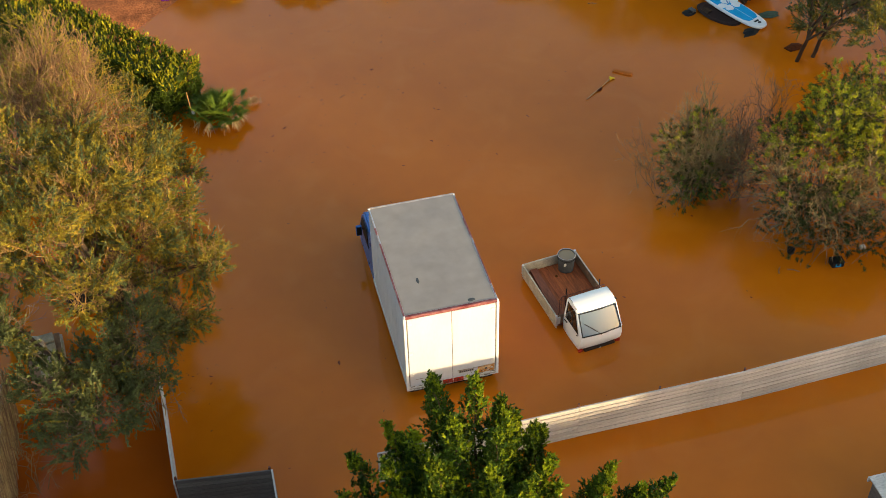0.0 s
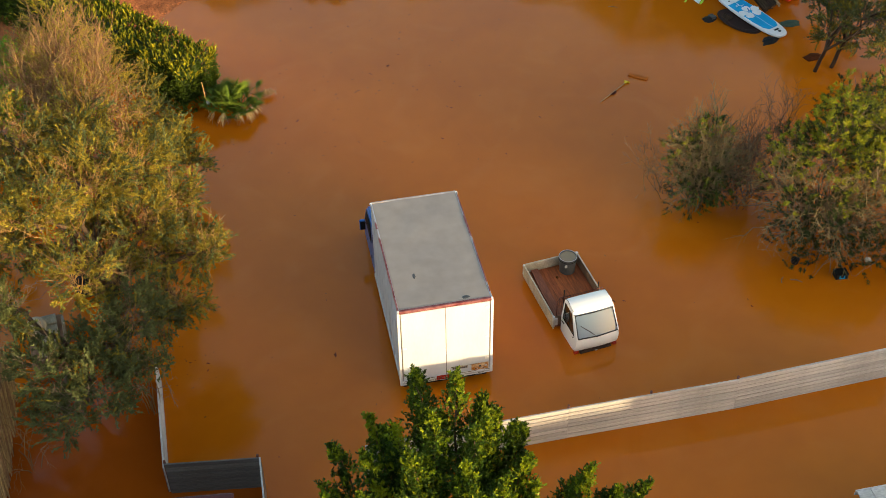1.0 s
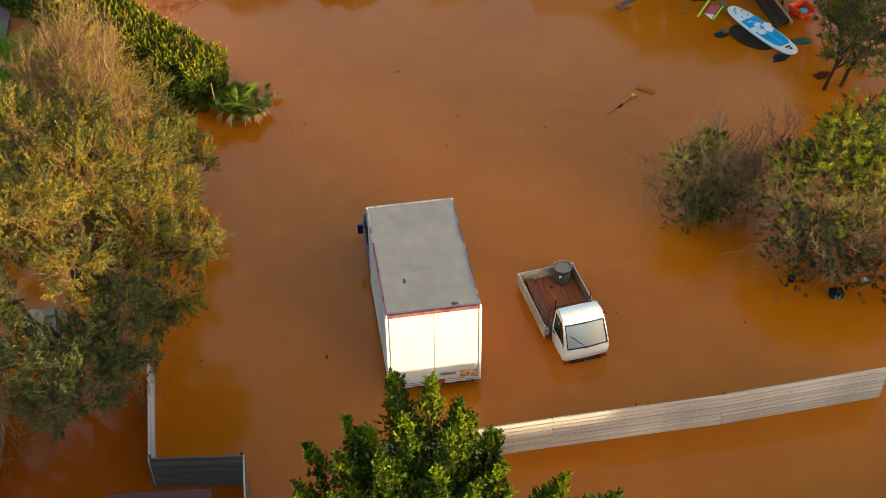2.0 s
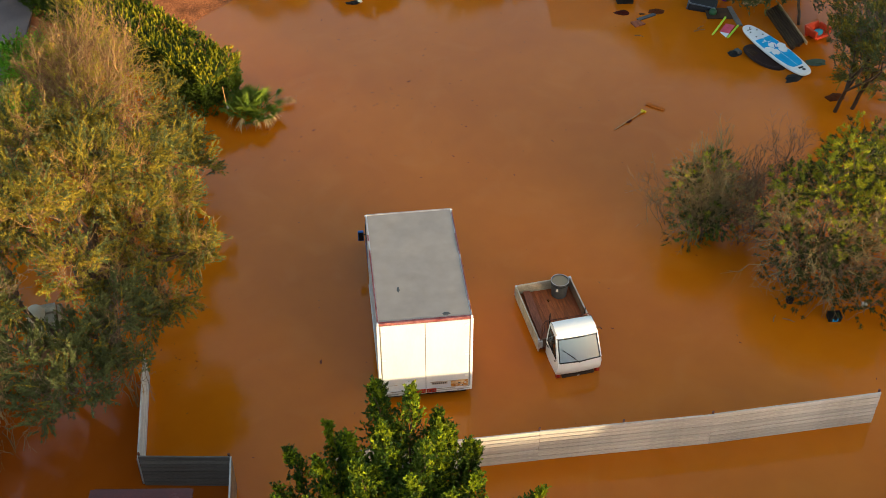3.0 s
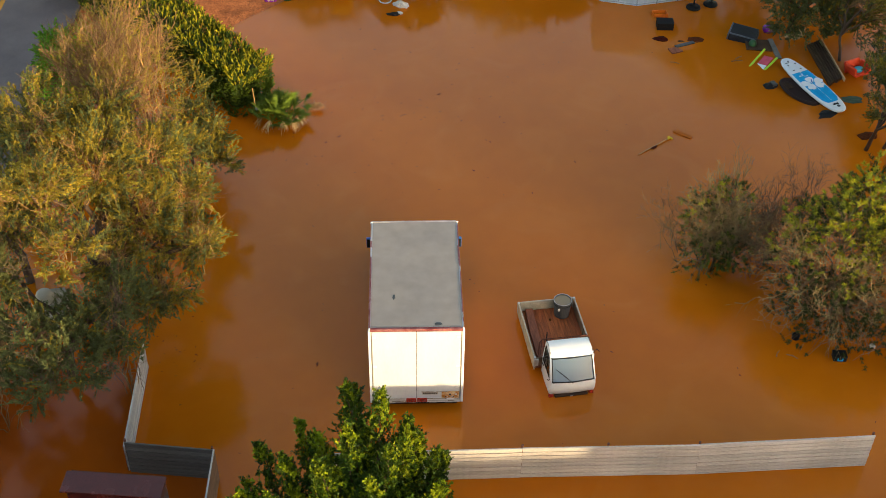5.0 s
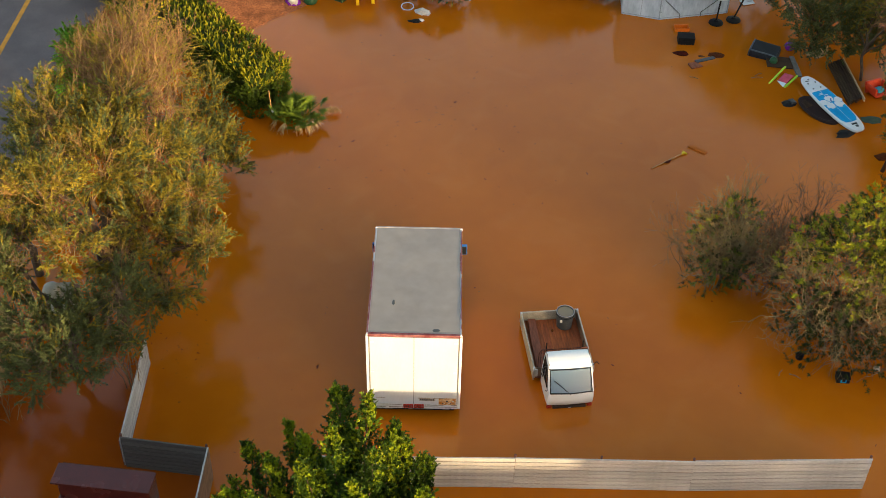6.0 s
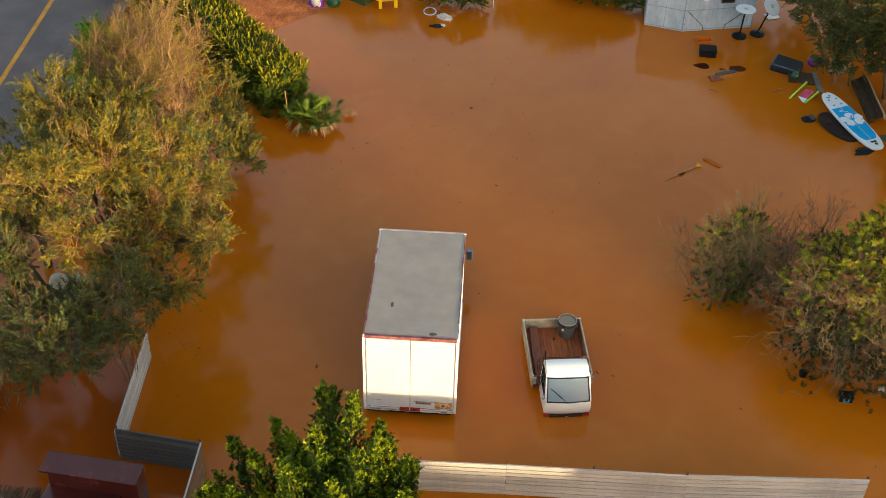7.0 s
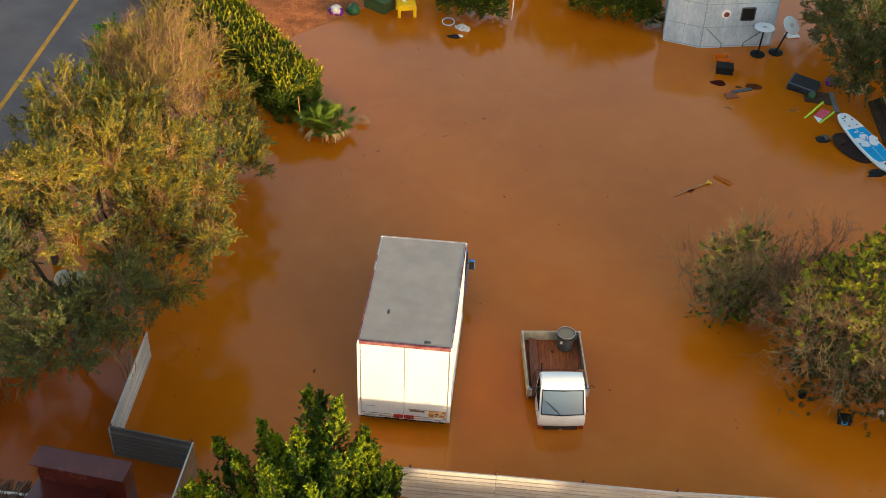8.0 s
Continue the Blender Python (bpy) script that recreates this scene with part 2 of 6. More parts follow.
def link_mesh(name, me, material, parent, label=""):
    me.materials.append(material)
    ob = new(name, me)
    ob.parent = parent
    if name in STUFF:
        ob["kind"] = "stuff"
    if label:
        ob["label"] = label
    return ob


def part(name, bm, material, parent, label="", smooth=False):
    me = bpy.data.meshes.new(name)
    bmesh.ops.recalc_face_normals(bm, faces=bm.faces)
    bm.to_mesh(me)
    bm.free()
    if smooth:
        me.polygons.foreach_set("use_smooth", [True] * len(me.polygons))
    return link_mesh(name, me, material, parent, label)


def thing(name, m, label, category, group="", kind=""):
    ob = new(name)
    ob.empty_display_size = 0.2
    ob.matrix_world = m
    return tagged(ob, label, category, group, kind)


def box(bm, x0, x1, y0, y1, z0, z1, bevel=0.0, m=None):
    """Adds a box, with rounded edges if asked, to bm."""
    g = bmesh.ops.create_cube(bm, size=1.0)
    vs = g["verts"]
    bmesh.ops.scale(bm, vec=(x1 - x0, y1 - y0, z1 - z0), verts=vs)
    bmesh.ops.translate(bm, vec=((x0 + x1) / 2, (y0 + y1) / 2, (z0 + z1) / 2), verts=vs)
    if bevel:
        es = list({e for v in vs for e in v.link_edges})
        r = bmesh.ops.bevel(bm, geom=es, offset=bevel, segments=2, affect="EDGES", profile=0.6)
        vs = list({v for f in r["faces"] for v in f.verts} | {v for v in vs if v.is_valid})
    if m is not None:
        bmesh.ops.transform(bm, matrix=m, verts=vs)
    return bm


def boxed(*a, **k):
    return box(bmesh.new(), *a, **k)


def rod(bm, pts, r, sides=8):
    """A round bar along pts, closed at both ends."""
    rings = []
    for i, p in enumerate(pts):
        p = Vector(p)
        d = (Vector(pts[min(i + 1, len(pts) - 1)]) - Vector(pts[max(i - 1, 0)])).normalized()
        u = d.orthogonal().normalized()
        w = d.cross(u)
        rr = r[i] if isinstance(r, (list, tuple)) else r
        rings.append([bm.verts.new(p + rr * (math.cos(a) * u + math.sin(a) * w)) for a in (2 * math.pi * k / sides for k in range(sides))])
    for a, b in zip(rings, rings[1:]):
        # match the rings' starts, so that the bar doesn't twist
        s = min(range(sides), key=lambda q: (a[0].co - b[q].co).length)
        for k in range(sides):
            try:
                bm.faces.new((a[k], a[(k + 1) % sides], b[(k + 1 + s) % sides], b[(k + s) % sides]))
            except ValueError:
                pass
    bm.faces.new(rings[0][::-1])
    bm.faces.new(rings[-1])
    return bm


def lathe(bm, profile, sides=24, m=None):
    """Turns (radius, height) pairs round the z axis."""
    rings = [[bm.verts.new((r * math.cos(2 * math.pi * k / sides), r * math.sin(2 * math.pi * k / sides), z)) for k in range(sides)] for r, z in profile]
    for a, b in zip(rings, rings[1:]):
        for k in range(sides):
            bm.faces.new((a[k], a[(k + 1) % sides], b[(k + 1) % sides], b[k]))
    bm.faces.new(rings[0][::-1])
    bm.faces.new(rings[-1])
    if m is not None:
        bmesh.ops.transform(bm, matrix=m, verts=[v for r in rings for v in r])
    return bm


def slab(bm, outline, z0, z1, m=None):
    """A plate with that outline (x, y) from z0 up to z1."""
    lo = [bm.verts.new((x, y, z0)) for x, y in outline]
    hi = [bm.verts.new((x, y, z1)) for x, y in outline]
    n = len(outline)
    bm.faces.new(lo[::-1])
    bm.faces.new(hi)
    for k in range(n):
        bm.faces.new((lo[k], lo[(k + 1) % n], hi[(k + 1) % n], hi[k]))
    if m is not None:
        bmesh.ops.transform(bm, matrix=m, verts=lo + hi)
    return bm


def lump(bm, r, squash=(1, 1, 0.6), rough=0.25, sub=2, seed=0, m=None):
    """An uneven clod."""
    g = bmesh.ops.create_icosphere(bm, subdivisions=sub, radius=r)
    for v in g["verts"]:
        v.co *= 1 + rough * noise.noise(v.co * (1.6 / r) + Vector((seed * 3.7, seed, 0)))
        v.co = Vector((v.co.x * squash[0], v.co.y * squash[1], v.co.z * squash[2]))
    if m is not None:
        bmesh.ops.transform(bm, matrix=m, verts=g["verts"])
    return bm


def quick_mesh(name, verts, quads):
    me = bpy.data.meshes.new(name)
    me.vertices.add(len(verts))
    me.vertices.foreach_set("co", np.ascontiguousarray(verts, np.float32).ravel())
    me.loops.add(quads.size)
    me.loops.foreach_set("vertex_index", np.ascontiguousarray(quads, np.int32).ravel())
    me.polygons.add(len(quads))
    me.polygons.foreach_set("loop_start", np.arange(0, quads.size, quads.shape[1], dtype=np.int32))
    me.update(calc_edges=True)
    return me


# ---- growing things ----


def unit(a):
    return a / np.maximum(np.linalg.norm(a, axis=-1, keepdims=True), 1e-9)


def leaves(rng, P, D, length, width, droop=0.0):
    """A pointed, slightly folded leaf at each P, along D."""
    n = len(P)
    D = unit(D)
    side = unit(np.cross(D, unit(rng.normal(size=(n, 3)) + np.array([0, 0, 0.6]))))
    up = np.cross(side, D)
    L = length * rng.uniform(0.7, 1.25, (n, 1))
    W = width * rng.uniform(0.75, 1.2, (n, 1))
    mid = P + D * L * 0.45
    tip = P + D * L - np.array([0, 0, 1.0]) * droop * L
    V = np.stack([P, mid + side * W * 0.5 + up * W * 0.18, tip, mid - side * W * 0.5 + up * W * 0.18], 1).reshape(-1, 3)
    return V, np.arange(4 * n).reshape(n, 4)


def tubes(lines, sides=4):
    """Tapered twigs: each line an array of points and of radii."""
    VV, QQ, base = [], [], 0
    ang = np.arange(sides) * 2 * np.pi / sides
    for pts, rad in lines:
        k = len(pts)
        d = unit(np.gradient(pts, axis=0))
        ref = np.array([0.31, 0.17, 0.93]) if abs(d[0, 2]) < 0.9 else np.array([1.0, 0, 0])
        u = unit(np.cross(d, ref))
        w = np.cross(d, u)
        ring = pts[:, None] + rad[:, None, None] * (np.cos(ang)[None, :, None] * u[:, None] + np.sin(ang)[None, :, None] * w[:, None])
        VV.append(ring.reshape(-1, 3))
        i = np.arange(k - 1)[:, None] * sides
        j = np.arange(sides)[None]
        j2 = (j + 1) % sides
        QQ.append(np.stack([i + j, i + j2, i + sides + j2, i + sides + j], -1).reshape(-1, 4) + base)
        base += k * sides
    return np.concatenate(VV), np.concatenate(QQ)


def limb(rng, a, b, n=7, wobble=0.12, sag=0.0):
    """A crooked line from a to b, that leaves a upwards."""
    s = np.linspace(0, 1, n)[:, None]
    a, b = np.array(a, float), np.array(b, float)
    reach = np.linalg.norm(b - a)
    bow = np.array([0, 0, 1.0]) * (np.sin(s * np.pi) * (0.16 - sag) * reach)
    return a + (b - a) * s + bow + rng.normal(size=(n, 3)) * wobble * reach * 0.25 * np.sin(s * np.pi)


def crown_points(rng, lobes, per_m2, inner=0.3, clump=1, gap=-1.0):
    """Shoots all over uneven lobes (centre, radii), in tufts of clump with gaps between: the place, the way out and the lobe's number."""
    P, D, I = [], [], []
    for k, (c, r) in enumerate(lobes):
        c, r = np.array(c, float), np.array(r, float)
        area = 4 * np.pi * ((r[0] * r[1]) ** 1.6 / 3 + (r[0] * r[2]) ** 1.6 / 3 + (r[1] * r[2]) ** 1.6 / 3) ** (1 / 1.6)
        n = max(12, int(area * per_m2 / clump))
        d = unit(rng.normal(size=(n, 3)))
        d = d[d[:, 2] > -0.45 - 0.4 * rng.random(len(d))]
        d = d[np.array([noise.noise(Vector(x) * 2.9 + Vector((k * 3.3, 7, 1))) for x in d]) > gap]
        bump = np.array([noise.noise(Vector(x) * 2.3 + Vector((k * 5.1, 0, 0))) for x in d])
        rad = np.where(rng.random(len(d)) < inner, rng.uniform(0.45, 0.85, len(d)), rng.uniform(0.85, 1.06, len(d))) + 0.28 * bump
        hub = c + d * r * rad[:, None]
        way = unit(d / r * r.mean() + np.array([0, 0, 0.45]))
        hub, way = hub[hub[:, 2] > 0.12], way[hub[:, 2] > 0.12]
        P.append(np.repeat(hub, clump, 0) + rng.normal(size=(len(hub) * clump, 3)) * (0.085 if clump > 1 else 0.0))
        D.append(unit(np.repeat(way, clump, 0) + rng.normal(size=(len(hub) * clump, 3)) * (0.34 if clump > 1 else 0.0)))
        I.append(np.full(len(hub) * clump, k))
    return np.concatenate(P), np.concatenate(D), np.concatenate(I)


def sprays(rng, P, D, count, length, leaf, width, spread=0.8, droop=0.0):
    """count leaves along a shoot at each P. The leaves' mesh and the shoots' lines."""
    n = len(P)
    s = rng.uniform(0.05, 1.0, (n, count, 1))
    L = length * rng.uniform(0.7, 1.3, (n, 1, 1))
    axis = unit(D[:, None] + rng.normal(size=(n, 1, 3)) * 0.3)
    at = P[:, None] + axis * (s - 0.35) * L
    way = axis + spread * unit(rng.normal(size=(n, count, 3)))
    V, Q = leaves(rng, at.reshape(-1, 3), way.reshape(-1, 3), leaf, width, droop)
    return V, Q


def plant(name, label, category, base, lobes, seed, leaf_sets, trunk_r=0.12, per_m2=18, twig_mat=None, bark=None, stems=1, twig_share=0.5,
          twig_r=0.006, group="", inner=0.3, fork=0.35, thin=None, clump=1, gap=-1.0, fill=None):
    """A tree or shrub: trunk and limbs to every lobe, twigs to the shoots, and leaves in one or more tints.
    leaf_sets: (part name, material, share, leaves a shoot, shoot length, leaf length, leaf width, spread, droop)."""
    rng = np.random.default_rng(seed)
    root = thing(name, pose(*base), label, category, group)
    base = np.array(base, float)
    lobes = [((np.array(c, float) - base), r) for c, r in lobes]
    P, D, I = crown_points(rng, lobes, per_m2, inner, clump, gap)
    lines, twigs = [], []
    top = max(c[2] for c, r in lobes)
    forks = []
    for s in range(stems):
        f = np.array([rng.normal() * 0.25 * (stems > 1), rng.normal() * 0.25 * (stems > 1), 0])
        up = f + np.array([rng.normal() * 0.2, rng.normal() * 0.2, top * fork])
        ln = limb(rng, f - np.array([0, 0, 0.7]), up, 6, 0.1)
        lines.append((ln, np.linspace(trunk_r, trunk_r * 0.75, 6)))
        forks.append(up)
    for k, (c, r) in enumerate(lobes):
        f = forks[k % len(forks)]
        ln = limb(rng, f, c, 8, 0.2)
        lines.append((ln, np.linspace(trunk_r * 0.6, trunk_r * 0.16, 8)))
        mine = np.where(I == k)[0]
        for q in mine[rng.random(len(mine)) < twig_share]:
            a = ln[rng.integers(3, 8)] + rng.normal(size=3) * 0.02
            e = P[q] + D[q] * 0.05
            twigs.append((limb(rng, a, e, 5, 0.22), np.linspace(twig_r * 2.0, twig_r * 0.6, 5)))
    V, Q = tubes(lines, 7)
    wood = "trunk" if stems == 1 else "stem_tangle"
    link_mesh(wood, quick_mesh(wood, V, Q), bark or M_BARK, root)
    if twigs:
        V, Q = tubes(twigs, 3)
        link_mesh("twig_tangle", quick_mesh("twig_tangle", V, Q), twig_mat or M_TWIG_GREY, root)
    pick = rng.random(len(P))
    if thin:
        # sparser leaves low down
        pick[rng.random(len(P)) > np.clip((P[:, 2] - thin[0]) / (thin[1] - thin[0]), 0.25, 1.0)] = 2.0
    lo = 0.0
    for pname, m, share, count, sl, ll, lw, spread, droop in leaf_sets:
        w = (pick >= lo) & (pick < lo + share)
        lo += share
        if pname == "whorl_foliage":
            # whorls grow at the top; their yellow-green tone carries the sunlight there
            w &= P[:, 2] > top * 0.72 + rng.normal(size=len(P)) * 0.3
        if w.sum():
            V, Q = sprays(rng, P[w], D[w], count, sl, ll, lw, spread, droop)
            link_mesh(pname, quick_mesh(pname, V, Q), m, root)
    if fill:
        # filler leaves within the crown, which close its gaps
        P, D, I = crown_points(rng, [(c, np.array(r) * 0.78) for c, r in lobes], fill[1], 0.6)
        V, Q = sprays(rng, P, D, 30, 0.4, 0.085, 0.026, 1.0, 0.05)
        link_mesh("inner_foliage", quick_mesh("inner_foliage", V, Q), fill[0], root)
    return root

# ---- ground, water, road ----


def ground_height(x, y):
    basin = -0.7
    bank = 0.12 * (-0.73 * (x + 6.5) + 0.68 * (y - 17.3))
    bank = min(0.22, bank)
    west = -0.7 + 1.0 * min(1.0, max(0.0, (-9.6 - x) / 2.6))
    far = -0.7 + 0.9 * min(1.0, max(0.0, (y - 22) / 6))
    h = max(basin, bank, min(0.28, west), far)
    return h + 0.025 * noise.noise(Vector((x * 0.9, y * 0.9, 0))) + 0.012 * noise.noise(Vector((x * 4, y * 4, 3)))


def make_ground():
    xs = np.unique(np.concatenate([np.linspace(-600, -26, 12), np.arange(-26, 24, 0.4), np.linspace(24, 600, 12)]))
    ys = np.unique(np.concatenate([np.linspace(-600, -26, 12), np.arange(-26, 34, 0.4), np.linspace(34, 900, 12)]))
    V = np.array([(x, y, ground_height(x, y)) for y in ys for x in xs])
    i = np.arange(len(ys) - 1)[:, None] * len(xs) + np.arange(len(xs) - 1)[None]
    Q = np.stack([i, i + 1, i + len(xs) + 1, i + len(xs)], -1).reshape(-1, 4)
    ob = new("ground", quick_mesh("ground", V, Q))
    ob.data.materials.append(M_SOIL)
    tagged(ob, "wet red soil under and beside the flood", "ground", kind="structure")


make_ground()


def plane(name, x0, x1, y0, y1, z, m, label, cat):
    me = quick_mesh(name, np.array([(x0, y0, z), (x1, y0, z), (x1, y1, z), (x0, y1, z)]), np.array([[0, 1, 2, 3]]))
    ob = new(name, me)
    me.materials.append(m)
    return tagged(ob, label, cat, kind="structure")


plane("water", -700, 700, -700, 900, 0.0, M_WATER, "still brown muddy flood water filling the yard", "water")


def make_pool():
    """Sheet over the corner yard behind the board fences, in redder and darker water."""
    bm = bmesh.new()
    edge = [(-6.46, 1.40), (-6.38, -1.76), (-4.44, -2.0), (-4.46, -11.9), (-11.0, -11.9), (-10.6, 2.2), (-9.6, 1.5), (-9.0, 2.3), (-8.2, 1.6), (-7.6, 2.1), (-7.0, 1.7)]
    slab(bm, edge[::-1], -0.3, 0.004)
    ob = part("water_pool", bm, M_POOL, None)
    tagged(ob, "dark red-brown water behind the board fences", "water", kind="structure")


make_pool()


def make_road():
    bm = bmesh.new()
    slab(bm, [(-22, -80), (-11.4, -80), (-11.4, 12), (-11.45, 20), (-11.6, 90), (-22.4, 90)], 0.2, 0.34)
    ob = part("road", bm, M_ROAD, None)
    tagged(ob, "dark worn asphalt road behind the trees", "road", kind="structure")
    bm = bmesh.new()
    slab(bm, [(-14.22, -80), (-14.06, -80), (-14.06, 13), (-14.09, 19), (-14.32, 90), (-14.48, 90), (-14.25, 19), (-14.22, 13)], 0.34, 0.345)
    ob = part("trim_road_line", bm, M_LINE, None)
    tagged(ob, "worn yellow line painted along the road edge", "road line", kind="structure")


make_road()


def make_shade_walls():
    """Unseen walls, added to close the south and keep low sun off the yard."""
    for k, (x0, x1, h) in enumerate(((-60, 4.9, 4.2), (4.9, 8.8, 3.3), (8.8, 12.3, 1.75), (12.3, 16, 2.2), (16, 20, 2.8), (20, 27, 3.0), (27, 33.5, 3.8), (33.5, 120, 5.6))):
        bm = boxed(x0, x1 - 0.004, -12.5, -12.0, -0.9, h)
        ob = part("wall_south_%d" % (k + 1), bm, M_MUDWALL, None)
        tagged(ob, "plain rendered wall, unseen, added to shade the yard", "wall", kind="structure")


make_shade_walls()

# ---- box truck ----


def make_truck():
    W, L, Z0, Z1 = 1.05, 3.79, 0.19, 2.54
    t = thing("box_truck", pose(0, 0, 0), "white box truck with blue cab, standing deep in flood water", "truck")
    body = part("cargo_box", boxed(-W, W, 0.03, L, Z0, Z1, 0.012), M_BOX, t)
    # roof sheet, slightly dished, with its worn sealant edge
    bm = bmesh.new()
    nx, ny = 14, 24
    g = [[bm.verts.new((-W + 0.03 + (2 * W - 0.06) * i / nx, 0.06 + (L - 0.09) * j / ny,
                        Z1 + 0.010 + 0.005 * noise.noise(Vector((i * 0.4, j * 0.35, 2))))) for i in range(nx + 1)] for j in range(ny + 1)]
    for j in range(ny):
        for i in range(nx):
            bm.faces.new((g[j][i], g[j][i + 1], g[j + 1][i + 1], g[j + 1][i]))
    part("roof_sheet", bm, M_ROOF, t, "grey weathered roof sheet with dark stains", smooth=True)
    for sx in (-1, 1):
        bm = bmesh.new()
        box(bm, sx * W - 0.014, sx * W + 0.012, 0.0, L, Z1 - 0.04, Z1 + 0.010, 0.006)
        part("roof_rail", bm, M_EDGE, t)
        # red sealant worn away in patches
        rng = random.Random(7 + sx)
        y = 0.05
        while y < L - 0.3:
            step = rng.uniform(0.08, 0.5)
            if rng.random() < (0.85 if (sx > 0 or y < 2.4) else 0.15):
                off = rng.uniform(-0.012, 0.012)
                part("red_sealant", boxed(sx * (W - 0.006) - 0.016 - off, sx * (W - 0.006) + 0.016, y, min(y + step, L), Z1 + 0.010, Z1 + 0.020), M_RED, t)
            y += step * 0.98
        for yy in (0.02, L - 0.02):
            bm = bmesh.new()
            lump(bm, 0.036, (1, 1, 0.8), 0.05, 2, 1, pose(sx * (W - 0.01), yy, Z1 - 0.01))
            part("corner_cap", bm, M_WHITE, t, smooth=True)
    part("rear_header", boxed(-W + 0.02, W - 0.02, -0.014, 0.05, Z1 - 0.062, Z1 + 0.016, 0.006), M_RED, t, "faded red strip over the rear doors")
    part("front_header", boxed(-W + 0.02, W - 0.02, L - 0.03, L + 0.02, Z1 - 0.05, Z1 + 0.016, 0.006), M_EDGE, t)
    # rear doors
    for sx in (-1, 1):
        x0, x1 = (-W + 0.055, -0.006) if sx < 0 else (0.006, W - 0.055)
        d = part("rear_door", boxed(x0, x1, -0.012, 0.03, Z0 + 0.36, Z1 - 0.075, 0.006), M_BOX, t)
        lo = part("rear_door_lower", boxed(x0, x1, -0.008, 0.03, Z0 + 0.13, Z0 + 0.355, 0.006), M_BOX, t)
        xo = x0 + 0.05 if sx < 0 else x1 - 0.05
        for hz in (Z0 + 0.5, Z0 + 1.2, Z1 - 0.22):
            part("hinge", boxed(xo - 0.045, xo + 0.045, -0.028, -0.012, hz - 0.03, hz + 0.03, 0.004), M_WHITE, d)
    for sx in (-1, 1):
        part("corner_post", boxed(sx * W - 0.03, sx * W + 0.03, -0.02, 0.06, Z0, Z1 - 0.05, 0.01), M_WHITE, t)
    for k in range(3):
        part("sill_rail", boxed(-W + 0.03, W - 0.03, -0.02 - 0.004 * k, 0.05, Z0 + 0.002 + 0.042 * k, Z0 + 0.036 + 0.042 * k, 0.005), M_ALU if k == 1 else M_WHITE, t)
    rng = random.Random(9)
    for k in range(26):
        x = rng.uniform(-W + 0.05, W - 0.15)
        z = rng.choice((Z0 + 0.128, Z0 + 0.357, Z0 + 0.0, Z0 + 0.042))
        part("grime", boxed(x, x + rng.uniform(0.04, 0.3), -0.034, -0.026, z - 0.004, z + rng.uniform(0.006, 0.016), 0.002), M_GRIME, t)
    part("door_gap", boxed(-0.005, 0.005, -0.004, 0.03, Z0 + 0.13, Z1 - 0.075), M_INK, t)
    for sx in (-1, 1):
        part("frame_gap", boxed(sx * (W - 0.045) - 0.0025, sx * (W - 0.045) + 0.0025, -0.004, 0.03, Z0 + 0.13, Z1 - 0.075), M_GRIME, t)
    part("rear_beam", boxed(-W + 0.04, W - 0.1, 0.02, 0.14, Z0 - 0.09, Z0 - 0.002, 0.01), M_RUBBER, t)
    for x0, x1 in ((-0.24, -0.01), (0.01, 0.24)):
        tl = part("tail_light", boxed(x0, x1, -0.045, -0.022, Z0 + 0.035, Z0 + 0.15, 0.008), M_TAIL, t, "dusty red light cluster")
        for q in range(3):
            xx = x0 + 0.045 + q * 0.07
            part("lens_divider", boxed(xx - 0.012, xx + 0.012, -0.05, -0.045, Z0 + 0.07, Z0 + 0.125), M_INK if q == 1 else M_RED, tl)
    plate = part("number_plate", boxed(0.13, 0.50, -0.024, -0.014, Z0 + 0.265, Z0 + 0.345, 0.003), M_EDGE, t, "dirty plate with plain dark bars")
    for k in range(7):
        x = 0.15 + k * 0.048
        part("bar", boxed(x, x + 0.032, -0.028, -0.0245, Z0 + 0.282, Z0 + 0.328), M_INK, plate)
    st = part("sticker", boxed(0.58, 0.98, -0.03, -0.018, Z0 + 0.15, Z0 + 0.36, 0.003), M_RUSTSTICKER, t, "peeling orange and white sticker")
    rng = random.Random(4)
    for k in range(6):
        x = 0.66 + 0.045 * k
        z = Z0 + rng.uniform(0.17, 0.25)
        part("smudge", boxed(x, x + rng.uniform(0.02, 0.06), -0.034, -0.031, z, z + rng.uniform(0.015, 0.06), 0.002), M_CLOTH if k % 2 else M_INK, st)
    for sx in (-1, 1):
        part("side_rail", boxed(sx * W - 0.018, sx * W + 0.018, 0.06, L, Z0 - 0.01, Z0 + 0.07, 0.006), M_ALU, t)
        for k in range(1, 8):
            y = L * k / 8
            part("side_seam", boxed(sx * W - 0.006, sx * W + 0.006, y - 0.012, y + 0.012, Z0 + 0.07, Z1 - 0.05, 0.002), M_BOX, t)
    for x, y, s, sd in ((-0.5, 1.0, 0.075, 1), (0.49, 0.1, 0.085, 2)):
        bm = bmesh.new()
        lump(bm, s, (0.45, 1.1, 0.1) if sd == 1 else (1.1, 0.55, 0.1), 0.4, 2, sd, pose(x, y + 0.05, Z1 + 0.012))
        part("roof_stain", bm, M_GREY, t, "dark clump of dirt")
    # chassis and wheels under water
    part("chassis", boxed(-0.8, 0.8, 0.2, 5.4, -0.35, 0.05, 0.03), M_RUBBER, t)
